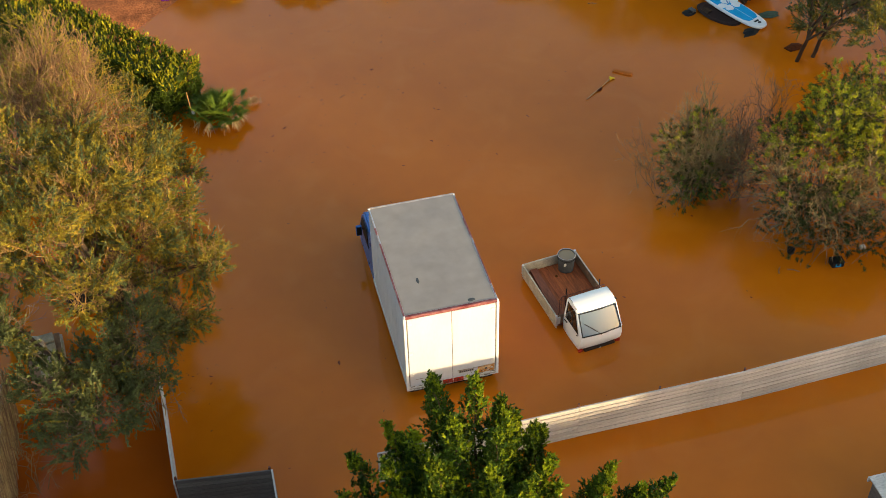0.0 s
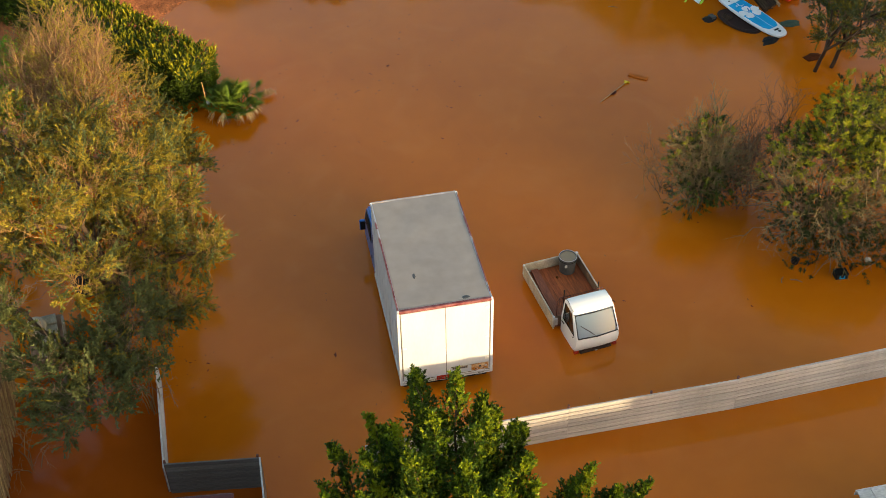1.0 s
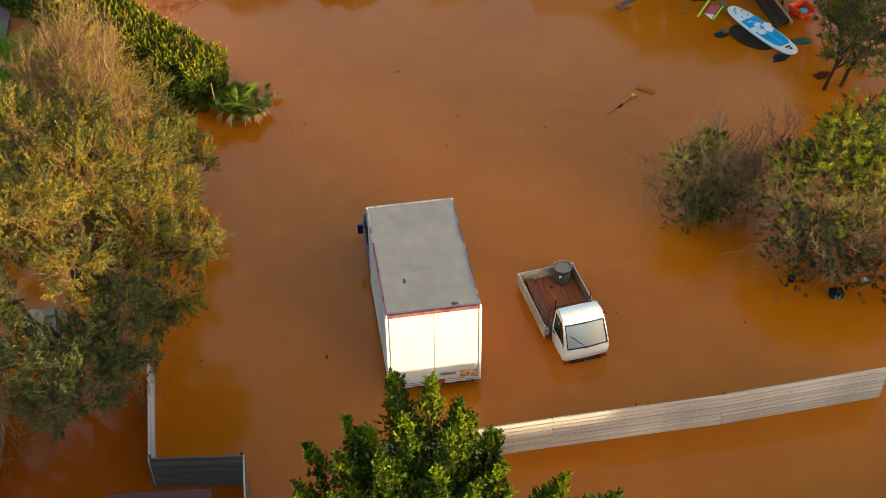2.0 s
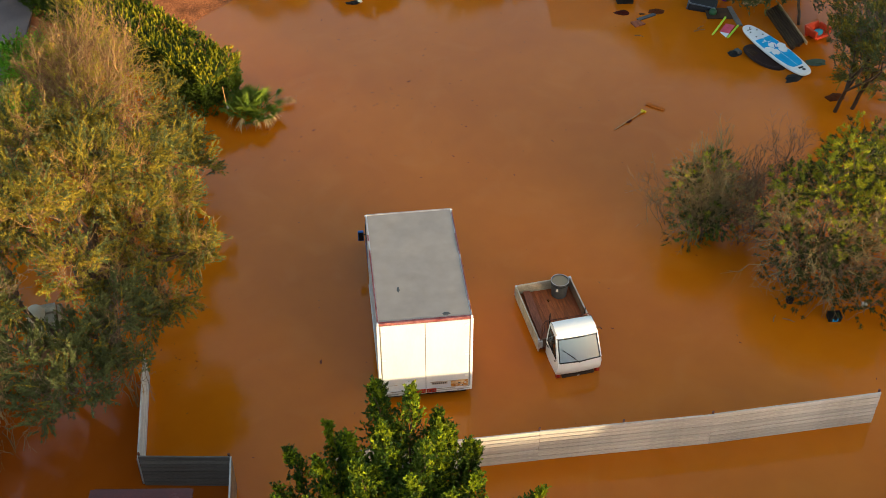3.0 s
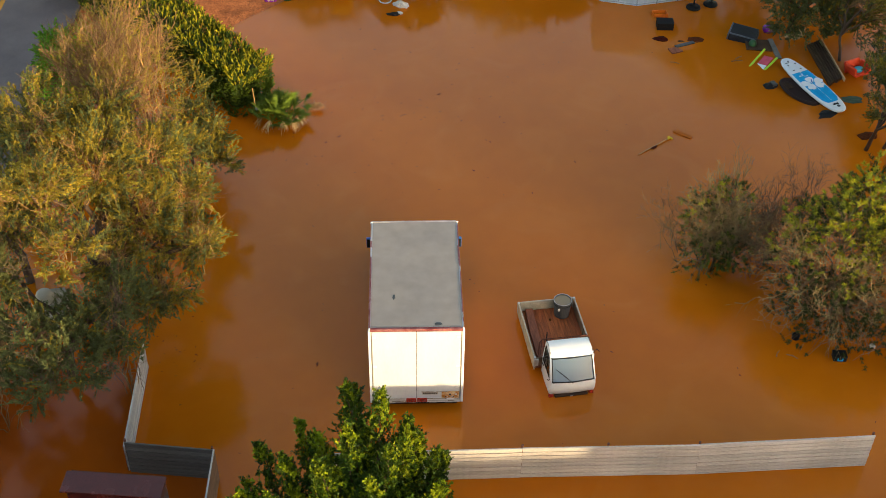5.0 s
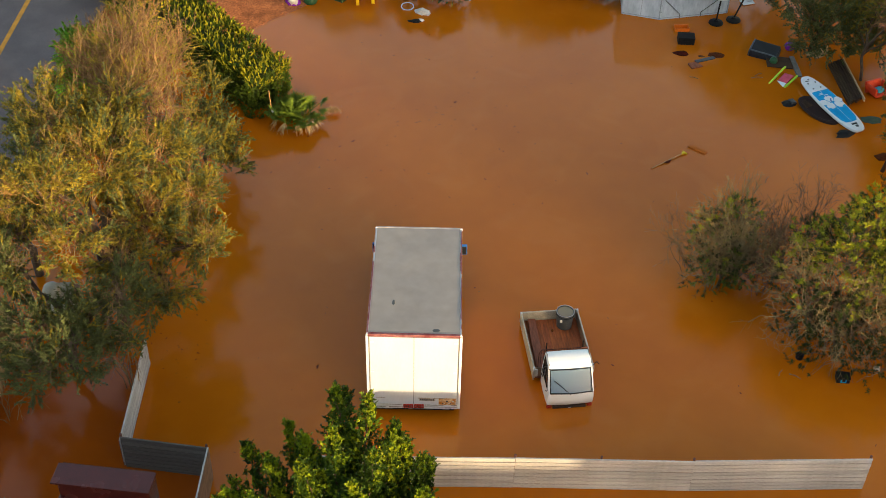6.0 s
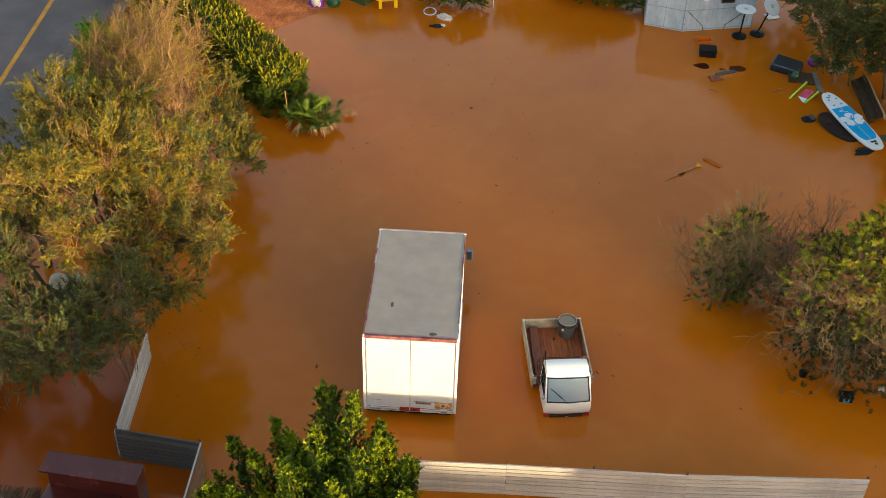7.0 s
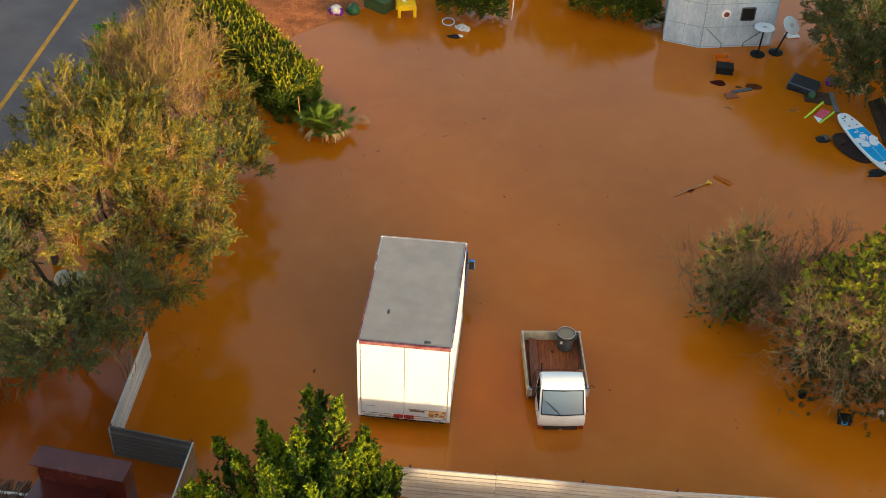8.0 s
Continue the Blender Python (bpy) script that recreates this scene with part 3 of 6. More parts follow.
    for y in (0.95, 4.75):
        for sx in (-1, 1):
            bm = lathe(bmesh.new(), [(0.16, -0.1), (0.32, -0.1), (0.36, -0.06), (0.36, 0.06), (0.32, 0.1), (0.16, 0.1)], 20, pose(sx * 0.85, y, -0.36, 0, 90, 0))
            w = part("wheel", bm, M_RUBBER, t)
            part("rim", lathe(bmesh.new(), [(0.05, -0.104), (0.2, -0.104), (0.2, 0.104), (0.05, 0.104)], 16, pose(sx * 0.85, y, -0.36, 0, 90, 0)), M_ALU, w)
    # cab: lofted side profile
    prof = [(3.98, -0.35), (5.62, -0.35), (5.70, 0.1), (5.62, 0.6), (5.22, 1.26), (5.0, 1.42), (4.3, 1.50), (3.98, 1.46)]

    def half(z):
        return 1.03 if z < 0.6 else 1.03 - (z - 0.6) * 0.03

    bm = bmesh.new()
    a = [bm.verts.new((-half(z), y, z)) for y, z in prof]
    b = [bm.verts.new((half(z), y, z)) for y, z in prof]
    bm.faces.new(a)
    bm.faces.new(b[::-1])
    for k in range(len(prof)):
        q = (k + 1) % len(prof)
        bm.faces.new((a[k], a[q], b[q], b[k]))
    bmesh.ops.bevel(bm, geom=list(bm.edges), offset=0.05, segments=2, affect="EDGES")
    cab = part("cab", bm, M_BLUE, t, "blue painted driver's cab", smooth=False)
    for sx in (-1, 1):
        bm = slab(bmesh.new(), [(4.45, 0.7), (5.42, 0.7), (5.12, 1.20), (4.5, 1.28)], -0.006, 0.006,
                  Matrix(((0, 0, sx, sx * 1.022), (1, 0, 0, 0), (0, 1, 0, 0), (0, 0, 0, 1))))
        part("side_window", bm, M_BLACK, cab)
        bm = rod(bmesh.new(), [(sx * 0.99, 4.9, 0.95), (sx * 1.08, 4.93, 0.98), (sx * 1.14, 4.9, 0.95)], 0.014, 6)
        arm = part("mirror_arm", bm, M_BLACK, t)
        part("mirror", boxed(sx * 1.16 - 0.075, sx * 1.16 + 0.075, 4.85, 4.93, 0.82, 1.12, 0.02), M_BLUE, arm, "blue-backed wing mirror")
        part("mirror_glass", boxed(sx * 1.16 - 0.06, sx * 1.16 + 0.06, 4.842, 4.85, 0.84, 1.10, 0.002), M_BLACK, arm)


make_truck()

# ---- three-wheeled pickup ----


def make_three_wheeler():
    t = thing("three_wheeler", pose(3.68, 0.28, 0, 0, 0, 7), "small white three-wheeled pickup with brown wooden bed, half submerged", "pickup")
    # cab shell: panels between rows of the side profile
    rows = [(0.10, 0.02, 0.52), (0.02, 0.10, 0.545), (-0.015, 0.22, 0.55), (-0.045, 0.40, 0.545), (-0.03, 0.53, 0.53),
            (0.29, 1.03, 0.515), (0.345, 1.10, 0.508), (0.43, 1.14, 0.50), (0.70, 1.15, 0.50), (0.80, 1.12, 0.505), (0.84, 1.03, 0.51), (0.90, 0.50, 0.54), (0.92, -0.1, 0.53)]

    def strip(bm, picks, inset=0.0):
        for a, b in zip(picks, picks[1:]):
            ya, za, wa = rows[a]
            yb, zb, wb = rows[b]
            n = 8
            A = [bm.verts.new((-wa + 2 * wa * k / n, ya - 0.03 * (1 - (2 * k / n - 1) ** 2) * (za < 1.1) * (a < 7) + 0.03 * (a < 7), za + 0.012 * (1 - (2 * k / n - 1) ** 2) * (a >= 6))) for k in range(n + 1)]
            B = [bm.verts.new((-wb + 2 * wb * k / n, yb - 0.03 * (1 - (2 * k / n - 1) ** 2) * (zb < 1.1) * (b < 7) + 0.03 * (b < 7), zb + 0.012 * (1 - (2 * k / n - 1) ** 2) * (b >= 6))) for k in range(n + 1)]
            for k in range(n):
                bm.faces.new((A[k], A[k + 1], B[k + 1], B[k]))
        return bm

    def weld(bm):
        bmesh.ops.remove_doubles(bm, verts=list(bm.verts), dist=0.002)
        return bm

    part("nose_panel", weld(strip(bmesh.new(), [0, 1, 2, 3, 4])), M_WHITE, t, smooth=True)
    part("roof", weld(strip(bmesh.new(), [5, 6, 7, 8, 9, 10])), M_WHITE, t, smooth=True)
    part("rear_panel", weld(strip(bmesh.new(), [11, 12])), M_WHITE, t)
    part("rear_window", strip(bmesh.new(), [10, 11]), M_BLACK, t)

    def side(bm, sx, pts):
        f = [bm.verts.new((sx * w, y, z)) for y, z, w in pts]
        bm.faces.new(f if sx > 0 else f[::-1])

    for sx in (-1, 1):
        bm = bmesh.new()
        side(bm, sx, [(0.13, 0.02, 0.52), (0.92, -0.1, 0.53), (0.92, 0.50, 0.52), (0.0, 0.53, 0.53), (-0.015, 0.40, 0.545), (0.015, 0.22, 0.55), (0.05, 0.10, 0.545)])
        door = part("side_panel", bm, M_WHITE, t)
        bm = bmesh.new()
        side(bm, sx, [(0.0, 0.53, 0.54), (0.14, 0.525, 0.541), (0.39, 1.01, 0.514), (0.32, 1.03, 0.515)])
        side(bm, sx, [(0.80, 0.51, 0.541), (0.90, 0.50, 0.54), (0.84, 1.03, 0.51), (0.77, 1.02, 0.511)])
        side(bm, sx, [(0.32, 1.03, 0.515), (0.39, 1.01, 0.514), (0.77, 1.02, 0.511), (0.84, 1.03, 0.51), (0.80, 1.12, 0.505), (0.70, 1.15, 0.50), (0.43, 1.14, 0.50), (0.375, 1.10, 0.508)])
        part("window_frame", bm, M_WHITE, t)
        bm = bmesh.new()
        side(bm, sx, [(0.145, 0.525, 0.538), (0.80, 0.51, 0.538), (0.77, 1.02, 0.508), (0.395, 1.01, 0.511)])
        w = part("side_window", bm, M_GLASS, t)
        w.visible_shadow = False
        bm = bmesh.new()
        ring = [(0.145, 0.525), (0.80, 0.51), (0.77, 1.02), (0.395, 1.01), (0.145, 0.525)]
        rod(bm, [(sx * (0.542 - (z - 0.5) * 0.06), y, z) for y, z in ring], 0.011, 6)
        rod(bm, [(sx * 0.542, 0.45, 0.52), (sx * 0.514, 0.52, 1.01)], 0.009, 6)
        part("window_seal", bm, M_BLACK, t)
        bm = rod(bmesh.new(), [(sx * 0.55, 0.70, 0.40), (sx * 0.56, 0.82, 0.40)], 0.012, 6)
        part("door_handle", bm, M_BLACK, door)
        bm = rod(bmesh.new(), [(sx * 0.535, 0.15, 0.50), (sx * 0.58, 0.1, 0.52), (sx * 0.60, 0.13, 0.54)], 0.008, 6)
        part("mirror_stub", bm, M_BLACK, t)
        # roof gutter
        bm = rod(bmesh.new(), [(sx * 0.498, 0.34, 1.115), (sx * 0.494, 0.70, 1.155), (sx * 0.50, 0.81, 1.12)], 0.007, 6)
        part("gutter", bm, M_GREY, t)
        # indicator and lamp at the water line
        part("indicator", boxed(sx * 0.49 - 0.055, sx * 0.49 + 0.055, 0.03, 0.12, -0.03, 0.075, 0.02), M_TAIL, t, "red-orange corner lamp")
    scr = strip(bmesh.new(), [4, 5])
    bmesh.ops.scale(scr, vec=(0.93, 1, 1), verts=list(scr.verts))
    w = part("windscreen", scr, M_SCREEN, t, "large windscreen, sky reflection put into its blue tint")
    w.visible_shadow = False
    bm = bmesh.new()
    ring = [(-0.50, -0.02, 0.545), (0, -0.05, 0.535), (0.50, -0.02, 0.545), (0.475, 0.285, 1.015), (0, 0.257, 1.03), (-0.475, 0.285, 1.015), (-0.50, -0.02, 0.545)]
    rod(bm, ring, 0.013, 6)
    part("windscreen_seal", bm, M_BLACK, t)
    for sx in (-1, 1):
        bm = bmesh.new()
        side(bm, sx, [(0.0, 0.53, 0.542), (0.32, 1.03, 0.518), (0.295, 1.0, 0.472), (-0.03, 0.53, 0.495)])
        part("pillar", bm, M_WHITE, t)
    bm = rod(bmesh.new(), [(-0.02, -0.07, 0.52), (-0.18, 0.0, 0.67), (-0.36, 0.10, 0.80)], 0.006, 6)
    rod(bm, [(-0.10, -0.03, 0.59), (-0.40, 0.12, 0.83)], 0.008, 5)
    part("wiper", bm, M_BLACK, t)
    b = part("bumper", boxed(-0.40, 0.40, 0.005, 0.10, -0.08, 0.05, 0.02), M_PALLET, t, "dark front grille just above water")
    part("badge", boxed(-0.03, 0.03, -0.005, 0.005, 0.0, 0.025, 0.004), M_ALU, b)
    # inside of the cab
    part("seat", boxed(-0.42, 0.42, 0.55, 0.80, 0.0, 0.62, 0.05), M_BLACK, t)
    part("cab_floor", boxed(-0.5, 0.5, 0.06, 0.9, -0.12, -0.08), M_BLACK, t)
    part("dashboard", boxed(-0.46, 0.46, 0.05, 0.2, 0.38, 0.50, 0.03), M_GREY, t)
    bm = bmesh.new()
    rod(bm, [(-0.1 + 0.16 * math.cos(a), 0.26 - 0.05 * math.sin(a), 0.58 + 0.13 * math.sin(a)) for a in (2 * math.pi * k / 14 for k in range(15))], 0.012, 6)
    part("steering_wheel", bm, M_BLACK, t)
    # load bed
    X, Y0, Y1, ZF, ZT = 0.715, 0.97, 2.90, 0.19, 0.45
    bed = part("bed_frame", boxed(-X + 0.02, X - 0.02, Y0, Y1, ZF - 0.12, ZF - 0.03, 0.01), M_PLANK, t)
    n = 16
    for k in range(n):
        x0 = -X + 0.03 + (2 * X - 0.06) * k / n
        part("deck_board", boxed(x0 + 0.0015, x0 + (2 * X - 0.06) / n - 0.0015, Y0 + 0.02, Y1 - 0.03, ZF - 0.03, ZF + 0.004 * (k % 2), 0.003), M_BEDWOOD, bed)
    for sx in (-1, 1):
        s = part("side_board", boxed(sx * X - 0.014, sx * X + 0.014, Y0 - 0.05, Y1, ZF - 0.12, ZT, 0.006), M_SIDEWOOD if sx < 0 else M_SIDEIN, t, "weathered painted drop side")
        part("inner_lining", boxed(sx * (X - 0.022) - 0.005, sx * (X - 0.022) + 0.005, Y0 + 0.02, Y1 - 0.03, ZF + 0.01, ZT - 0.05, 0.003), M_SIDEIN, s)
        part("top_edge", boxed(sx * X - 0.020, sx * X + 0.018, Y0 - 0.05, Y1 + 0.01, ZT, ZT + 0.014, 0.004), M_SIDEWOOD, s)
        for yy in (Y0 - 0.03, Y1 - 0.02):
            part("corner_iron", boxed(sx * X - 0.026, sx * X + 0.026, yy - 0.03, yy + 0.03, ZF - 0.04, ZT + 0.022, 0.006), M_ALU, s)
        part("latch", boxed(sx * (X + 0.02) - 0.012, sx * (X + 0.02) + 0.012, Y0 - 0.09, Y0 - 0.05, ZT - 0.2, ZT - 0.02, 0.004), M_ALU, s)
        part("mud_guard", boxed(sx * (X - 0.045) - 0.045, sx * (X - 0.045) + 0.045, Y0 - 0.08, Y0 - 0.04, ZF + 0.02, ZT - 0.02, 0.012), M_ALU, t)
    tg = part("tail_board", boxed(-X + 0.018, X - 0.018, Y1 - 0.016, Y1 + 0.016, ZF - 0.04, ZT, 0.006), M_SIDEWOOD, t)
    part("top_edge", boxed(-X + 0.02, X - 0.02, Y1 - 0.02, Y1 + 0.02, ZT, ZT + 0.014, 0.004), M_SIDEWOOD, tg)
    hb = part("head_board", boxed(-X + 0.02, X - 0.02, Y0 - 0.012, Y0 + 0.012, ZF - 0.03, ZT - 0.02, 0.005), M_SIDEIN, t)
    # steel hoop and mesh behind the cab
    bm = bmesh.new()
    HY = Y0 + 0.05
    rod(bm, [(-0.62, HY, ZF), (-0.61, HY, 0.86), (-0.55, HY, 0.97), (0.55, HY, 0.97), (0.61, HY, 0.86), (0.62, HY, ZF)], 0.016, 8)
    hoop = part("roll_hoop", bm, M_POST, t, "rusty steel hoop with wire mesh")
    for k in range(17):
        x = -0.56 + 0.07 * k
        part("mesh_wire", rod(bmesh.new(), [(x, HY, 0.45), (x, HY, 0.97)], 0.008, 4), M_POST, hoop)
    for z in (0.6, 0.72, 0.84):
        part("mesh_wire", rod(bmesh.new(), [(-0.61, HY, z), (0.61, HY, z)], 0.005, 4), M_POST, hoop)
    for x in (-0.44, 0.44):
        part("upright", rod(bmesh.new(), [(x, HY + 0.02, 0.45), (x, HY + 0.02, 1.17)], 0.013, 6), M_BLACK, hoop)
    part("grab_hook", rod(bmesh.new(), [(0.70, Y0 - 0.1, 0.5), (0.80, Y0 - 0.05, 0.56), (0.86, Y0 - 0.08, 0.5)], 0.012, 6), M_BLACK, t)
    for sx in (-1, 1):
        bm = lathe(bmesh.new(), [(0.1, -0.06), (0.2, -0.06), (0.23, -0.03), (0.23, 0.03), (0.2, 0.06), (0.1, 0.06)], 18, pose(sx * 0.56, 2.2, -0.45, 0, 90, 0))
        part("wheel", bm, M_RUBBER, t)
    bm = lathe(bmesh.new(), [(0.1, -0.05), (0.2, -0.05), (0.22, -0.03), (0.22, 0.03), (0.2, 0.05), (0.1, 0.05)], 18, pose(0, 0.3, -0.46, 0, 90, 0))
    part("wheel", bm, M_RUBBER, t)
    # things that lie in the bed
    at = t.matrix_world
    p = thing("loose_plank", at @ pose(-0.48, 1.95, ZF + 0.07, 0, 2, -1), "red-brown plank lying along the pickup bed", "plank")
    part("board", slab(bmesh.new(), [(-0.11, -0.92), (0.12, -0.92), (0.09, -0.1), (0.10, 0.88), (-0.08, 0.88), (-0.12, 0.1)], -0.018, 0.022), M_PLANK, p)
    bk = thing("plastic_drum", at @ pose(0.34, 2.60, ZF + 0.006), "grey plastic tub full of water with pale rim", "tub")
    part("body", lathe(bmesh.new(), [(0.17, 0.0), (0.19, 0.02), (0.222, 0.46), (0.222, 0.50), (0.20, 0.50), (0.17, 0.06)], 28), M_GREY, bk, smooth=False)
    bm = bmesh.new()
    rod(bm, [(0.222 * math.cos(a), 0.222 * math.sin(a), 0.50) for a in (2 * math.pi * k / 28 for k in range(29))], 0.009, 8)
    part("rim", bm, M_EDGE, bk, "pale worn rim")
    bm = bmesh.new()
    rod(bm, [(0.226 * math.cos(a), 0.226 * math.sin(a), 0.43) for a in (2 * math.pi * k / 28 for k in range(29))], 0.009, 6)
    part("hoop", bm, M_BLACK, bk)
    part("contents", lathe(bmesh.new(), [(0.19, 0.46), (0.205, 0.478)], 28), M_TUBWATER, bk, "brown water")
    part("handle", boxed(-0.17, -0.11, -0.235, -0.205, 0.33, 0.40, 0.01), M_CLOTH, bk)
    s = thing("scrap", at @ pose(0.02, 2.45, ZF + 0.01), "small rusty scrap on the bed floor", "scrap")
    part("piece", lump(bmesh.new(), 0.04, (1, 1.3, 0.5), 0.5, 1, 3), M_DEBRIS, s)


make_three_wheeler()

# ---- board fences ----


def board_fence(p0, p1, top, boards, label, m, posts=(), step=0.118, bury=0.5, lean=0.0, seed=0):
    d = Vector(p1) - Vector(p0)
    ang = math.degrees(math.atan2(d.y, d.x))
    L = d.length
    rng = random.Random(seed)
    t = thing("board_fence", pose(p0[0], p0[1], 0, lean, 0, ang), label, "fence", "board fences in the flood")
    bm = boxed(0.0005, L - 0.0005, -0.011, 0.011, -step / 2 + 0.009, step / 2 - 0.009, 0.003)
    first = part("board", bm, m, t)
    n = boards + int(bury / step)
    for k in range(n):
        ob = first if k == 0 else new("board", first.data)
        ob.parent = t
        ob.location = (rng.uniform(-0.006, 0.006), rng.uniform(-0.005, 0.005), top - step * (k + 0.5))
        ob.rotation_euler = (rng.uniform(-0.02, 0.02), rng.uniform(-0.0012, 0.0012), 0)
    part("backing", boxed(0.001, L - 0.001, 0.014, 0.022, -0.5, top - 0.02), M_SIDEIN, t)
    part("cap", boxed(0.0, L, -0.018, 0.018, top + 0.001, top + 0.018, 0.004), m, t)
    for x in posts:
        part("post", rod(bmesh.new(), [(x, 0.045, -0.7), (x, 0.045, top + 0.07)], 0.028, 8), M_POST, t, "rusty steel post")
    return t


LAB = "weathered pale timber board fence standing in water"
board_fence((-2.2, -2.20), (2.27, -2.13), 0.955, 8, LAB, M_FENCE, (0.2, 2.6), seed=1)
board_fence((2.272, -2.13), (6.17, -2.12), 0.965, 8, LAB, M_FENCE, (0.0, 1.87, 3.88), seed=2)
board_fence((6.172, -2.12), (10.06, -1.95), 0.985, 8, LAB, M_FENCE, (3.86,), seed=3)
LAB2 = "weathered timber board fence closing the corner of the yard"
board_fence((-6.40, -1.78), (-6.48, 1.42), 0.83, 7, LAB2, M_FENCE, (3.12,), seed=4)
# shade of this corner stretch is put into its darker board colour
board_fence((-6.36, -1.80), (-4.42, -2.05), 0.97, 8, "aged timber board fence, its shade put into dark boards", M_FENCE_DK, (0.0, 1.93), seed=5, bury=0.6)
board_fence((-4.40, -2.06), (-4.44, -5.0), 1.0, 8, LAB2, M_FENCE, (), seed=6)


def make_shed():
    t = thing("metal_shed", pose(-5.87, -4.23, 0.02, 0, 0, -6), "rust-brown sheet metal shed with glossy lid roof", "shed")
    part("roof", boxed(-0.98, 0.98, -0.25, 0.25, 2.63, 2.67, 0.008, pose(0, 0, 0, 2, 0, 0)), M_RUSTLID, t)
    part("wall", boxed(-0.92, 0.92, -0.20, 0.22, -0.7, 2.62, 0.01), M_RUSTLID, t)
    part("lean_to", boxed(-0.95, 0.55, -1.0, -0.22, 2.0, 2.06, 0.01, pose(0, 0, 0, -6, 0, 0)), M_RUSTLID, t)
    part("front_wall", boxed(-0.9, 0.5, -0.95, -0.22, -0.7, 1.98, 0.01), M_RUSTLID, t)


def make_reeds():
    rng = np.random.default_rng(5)
    t = thing("thatched_canopy", pose(-7.6, -5.0, 0.13), "small canopy thatched with brown reeds", "canopy")
    lines = []
    for k in range(420):
        x = rng.uniform(-1.6, 1.6)
        z = 1.62 + rng.uniform(-0.05, 0.03)
        a = np.array([x, -0.8, z + 0.25])
        b = np.array([x + rng.normal() * 0.05, 0.75 + rng.uniform(-0.1, 0.14), z])
        lines.append((np.stack([a, (a + b) / 2, b]), np.array([0.012, 0.012, 0.009])))
    V, Q = tubes(lines, 4)
    link_mesh("thatch", quick_mesh("thatch", V, Q), M_THATCH, t)
    part("edge_pole", rod(bmesh.new(), [(-1.7, 0.5, 1.66), (1.7, 0.46, 1.66)], 0.035, 8), M_FENCE, t)
    for x in (-1.5, 1.5):
        part("post", rod(bmesh.new(), [(x, 0.4, -0.7), (x, 0.4, 1.6)], 0.04, 8), M_FENCE, t)
    t = thing("reed_screen", pose(-9.86, 0, 0), "tan reed screen fence standing beside the trees", "screen")
    lines = []
    for k in range(300):
        y = -2.0 + 0.013 * k + rng.normal() * 0.008
        x = rng.normal() * 0.035
        a = np.array([x, y, -0.7])
        b = np.array([x + 0.12 + rng.normal() * 0.05, y + rng.normal() * 0.04, 1.5 + rng.uniform(-0.16, 0.10)])
        lines.append((np.stack([a, (a + b) / 2, b]), np.array([0.012, 0.011, 0.008])))
    V, Q = tubes(lines, 4)
    link_mesh("reeds", quick_mesh("reeds", V, Q), M_REED, t)
    part("rail", boxed(-0.04, 0.0, -2.0, 1.9, 0.95, 1.0, 0.005), M_FENCE, t)


def make_east_roof():
    t = thing("shed_roof", pose(7.40, -5.37, -1.44), "pale plank edged roof of a low shed", "shed")
    for k in range(12):
        part("roof_board", boxed(0.005 + 0.3 * k, 0.295 + 0.3 * k, -0.8, 0.0, 2.25, 2.28, 0.004), M_FENCE, t)
    part("edge_board", boxed(-0.02, 3.6, 0.001, 0.03, 2.15, 2.29, 0.005), M_FENCE, t)
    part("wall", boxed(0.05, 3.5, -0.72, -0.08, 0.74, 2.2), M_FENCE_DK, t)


make_shed()
make_reeds()
make_east_roof()

# ---- trees and shrubs ----
def bare_branches(root, seed, count, hub, reach, top, m, thick=0.011, fine=1.0):
    """Leafless branches that arch out of a shrub from one foot and fork twice."""
    rng = np.random.default_rng(seed)
    lines = []
    for k in range(count):
        a = rng.random() * 2 * math.pi
        q = rng.uniform(0.35, 1.0)
        hgt = top * math.sqrt(max(0.03, 1.06 - q * q)) * rng.uniform(0.7, 1.05)
        end = np.array([hub[0] + math.cos(a) * q * reach[0], hub[1] + math.sin(a) * q * reach[1], max(0.06, hgt)])
        foot = np.array([hub[0] + (end[0] - hub[0]) * 0.25, hub[1] + (end[1] - hub[1]) * 0.25, top * 0.1])
        ln = limb(rng, foot, end, 8, 0.22, -0.05)
        lines.append((ln, np.linspace(thick, thick * 0.4, 8)))
        for j in range(7):
            s = ln[rng.integers(3, 8)]
            d = unit(ln[-1] - ln[3] + rng.normal(size=3) * 0.55)
            e = s + d * rng.uniform(0.2, 0.6) * fine
            f = limb(rng, s, e, 5, 0.2, 0.12)
            lines.append((f, np.linspace(thick * 0.5, thick * 0.2, 5)))
            for _ in range(3):
                g = f[rng.integers(2, 5)]
                lines.append((np.stack([g, g + unit(d + rng.normal(size=3) * 0.6) * rng.uniform(0.1, 0.32) * fine]), np.array([0.0032, 0.0016])))
    V, Q = tubes(lines, 3)
    return link_mesh("stem_tangle", quick_mesh("stem_tangle", V, Q), m, root)


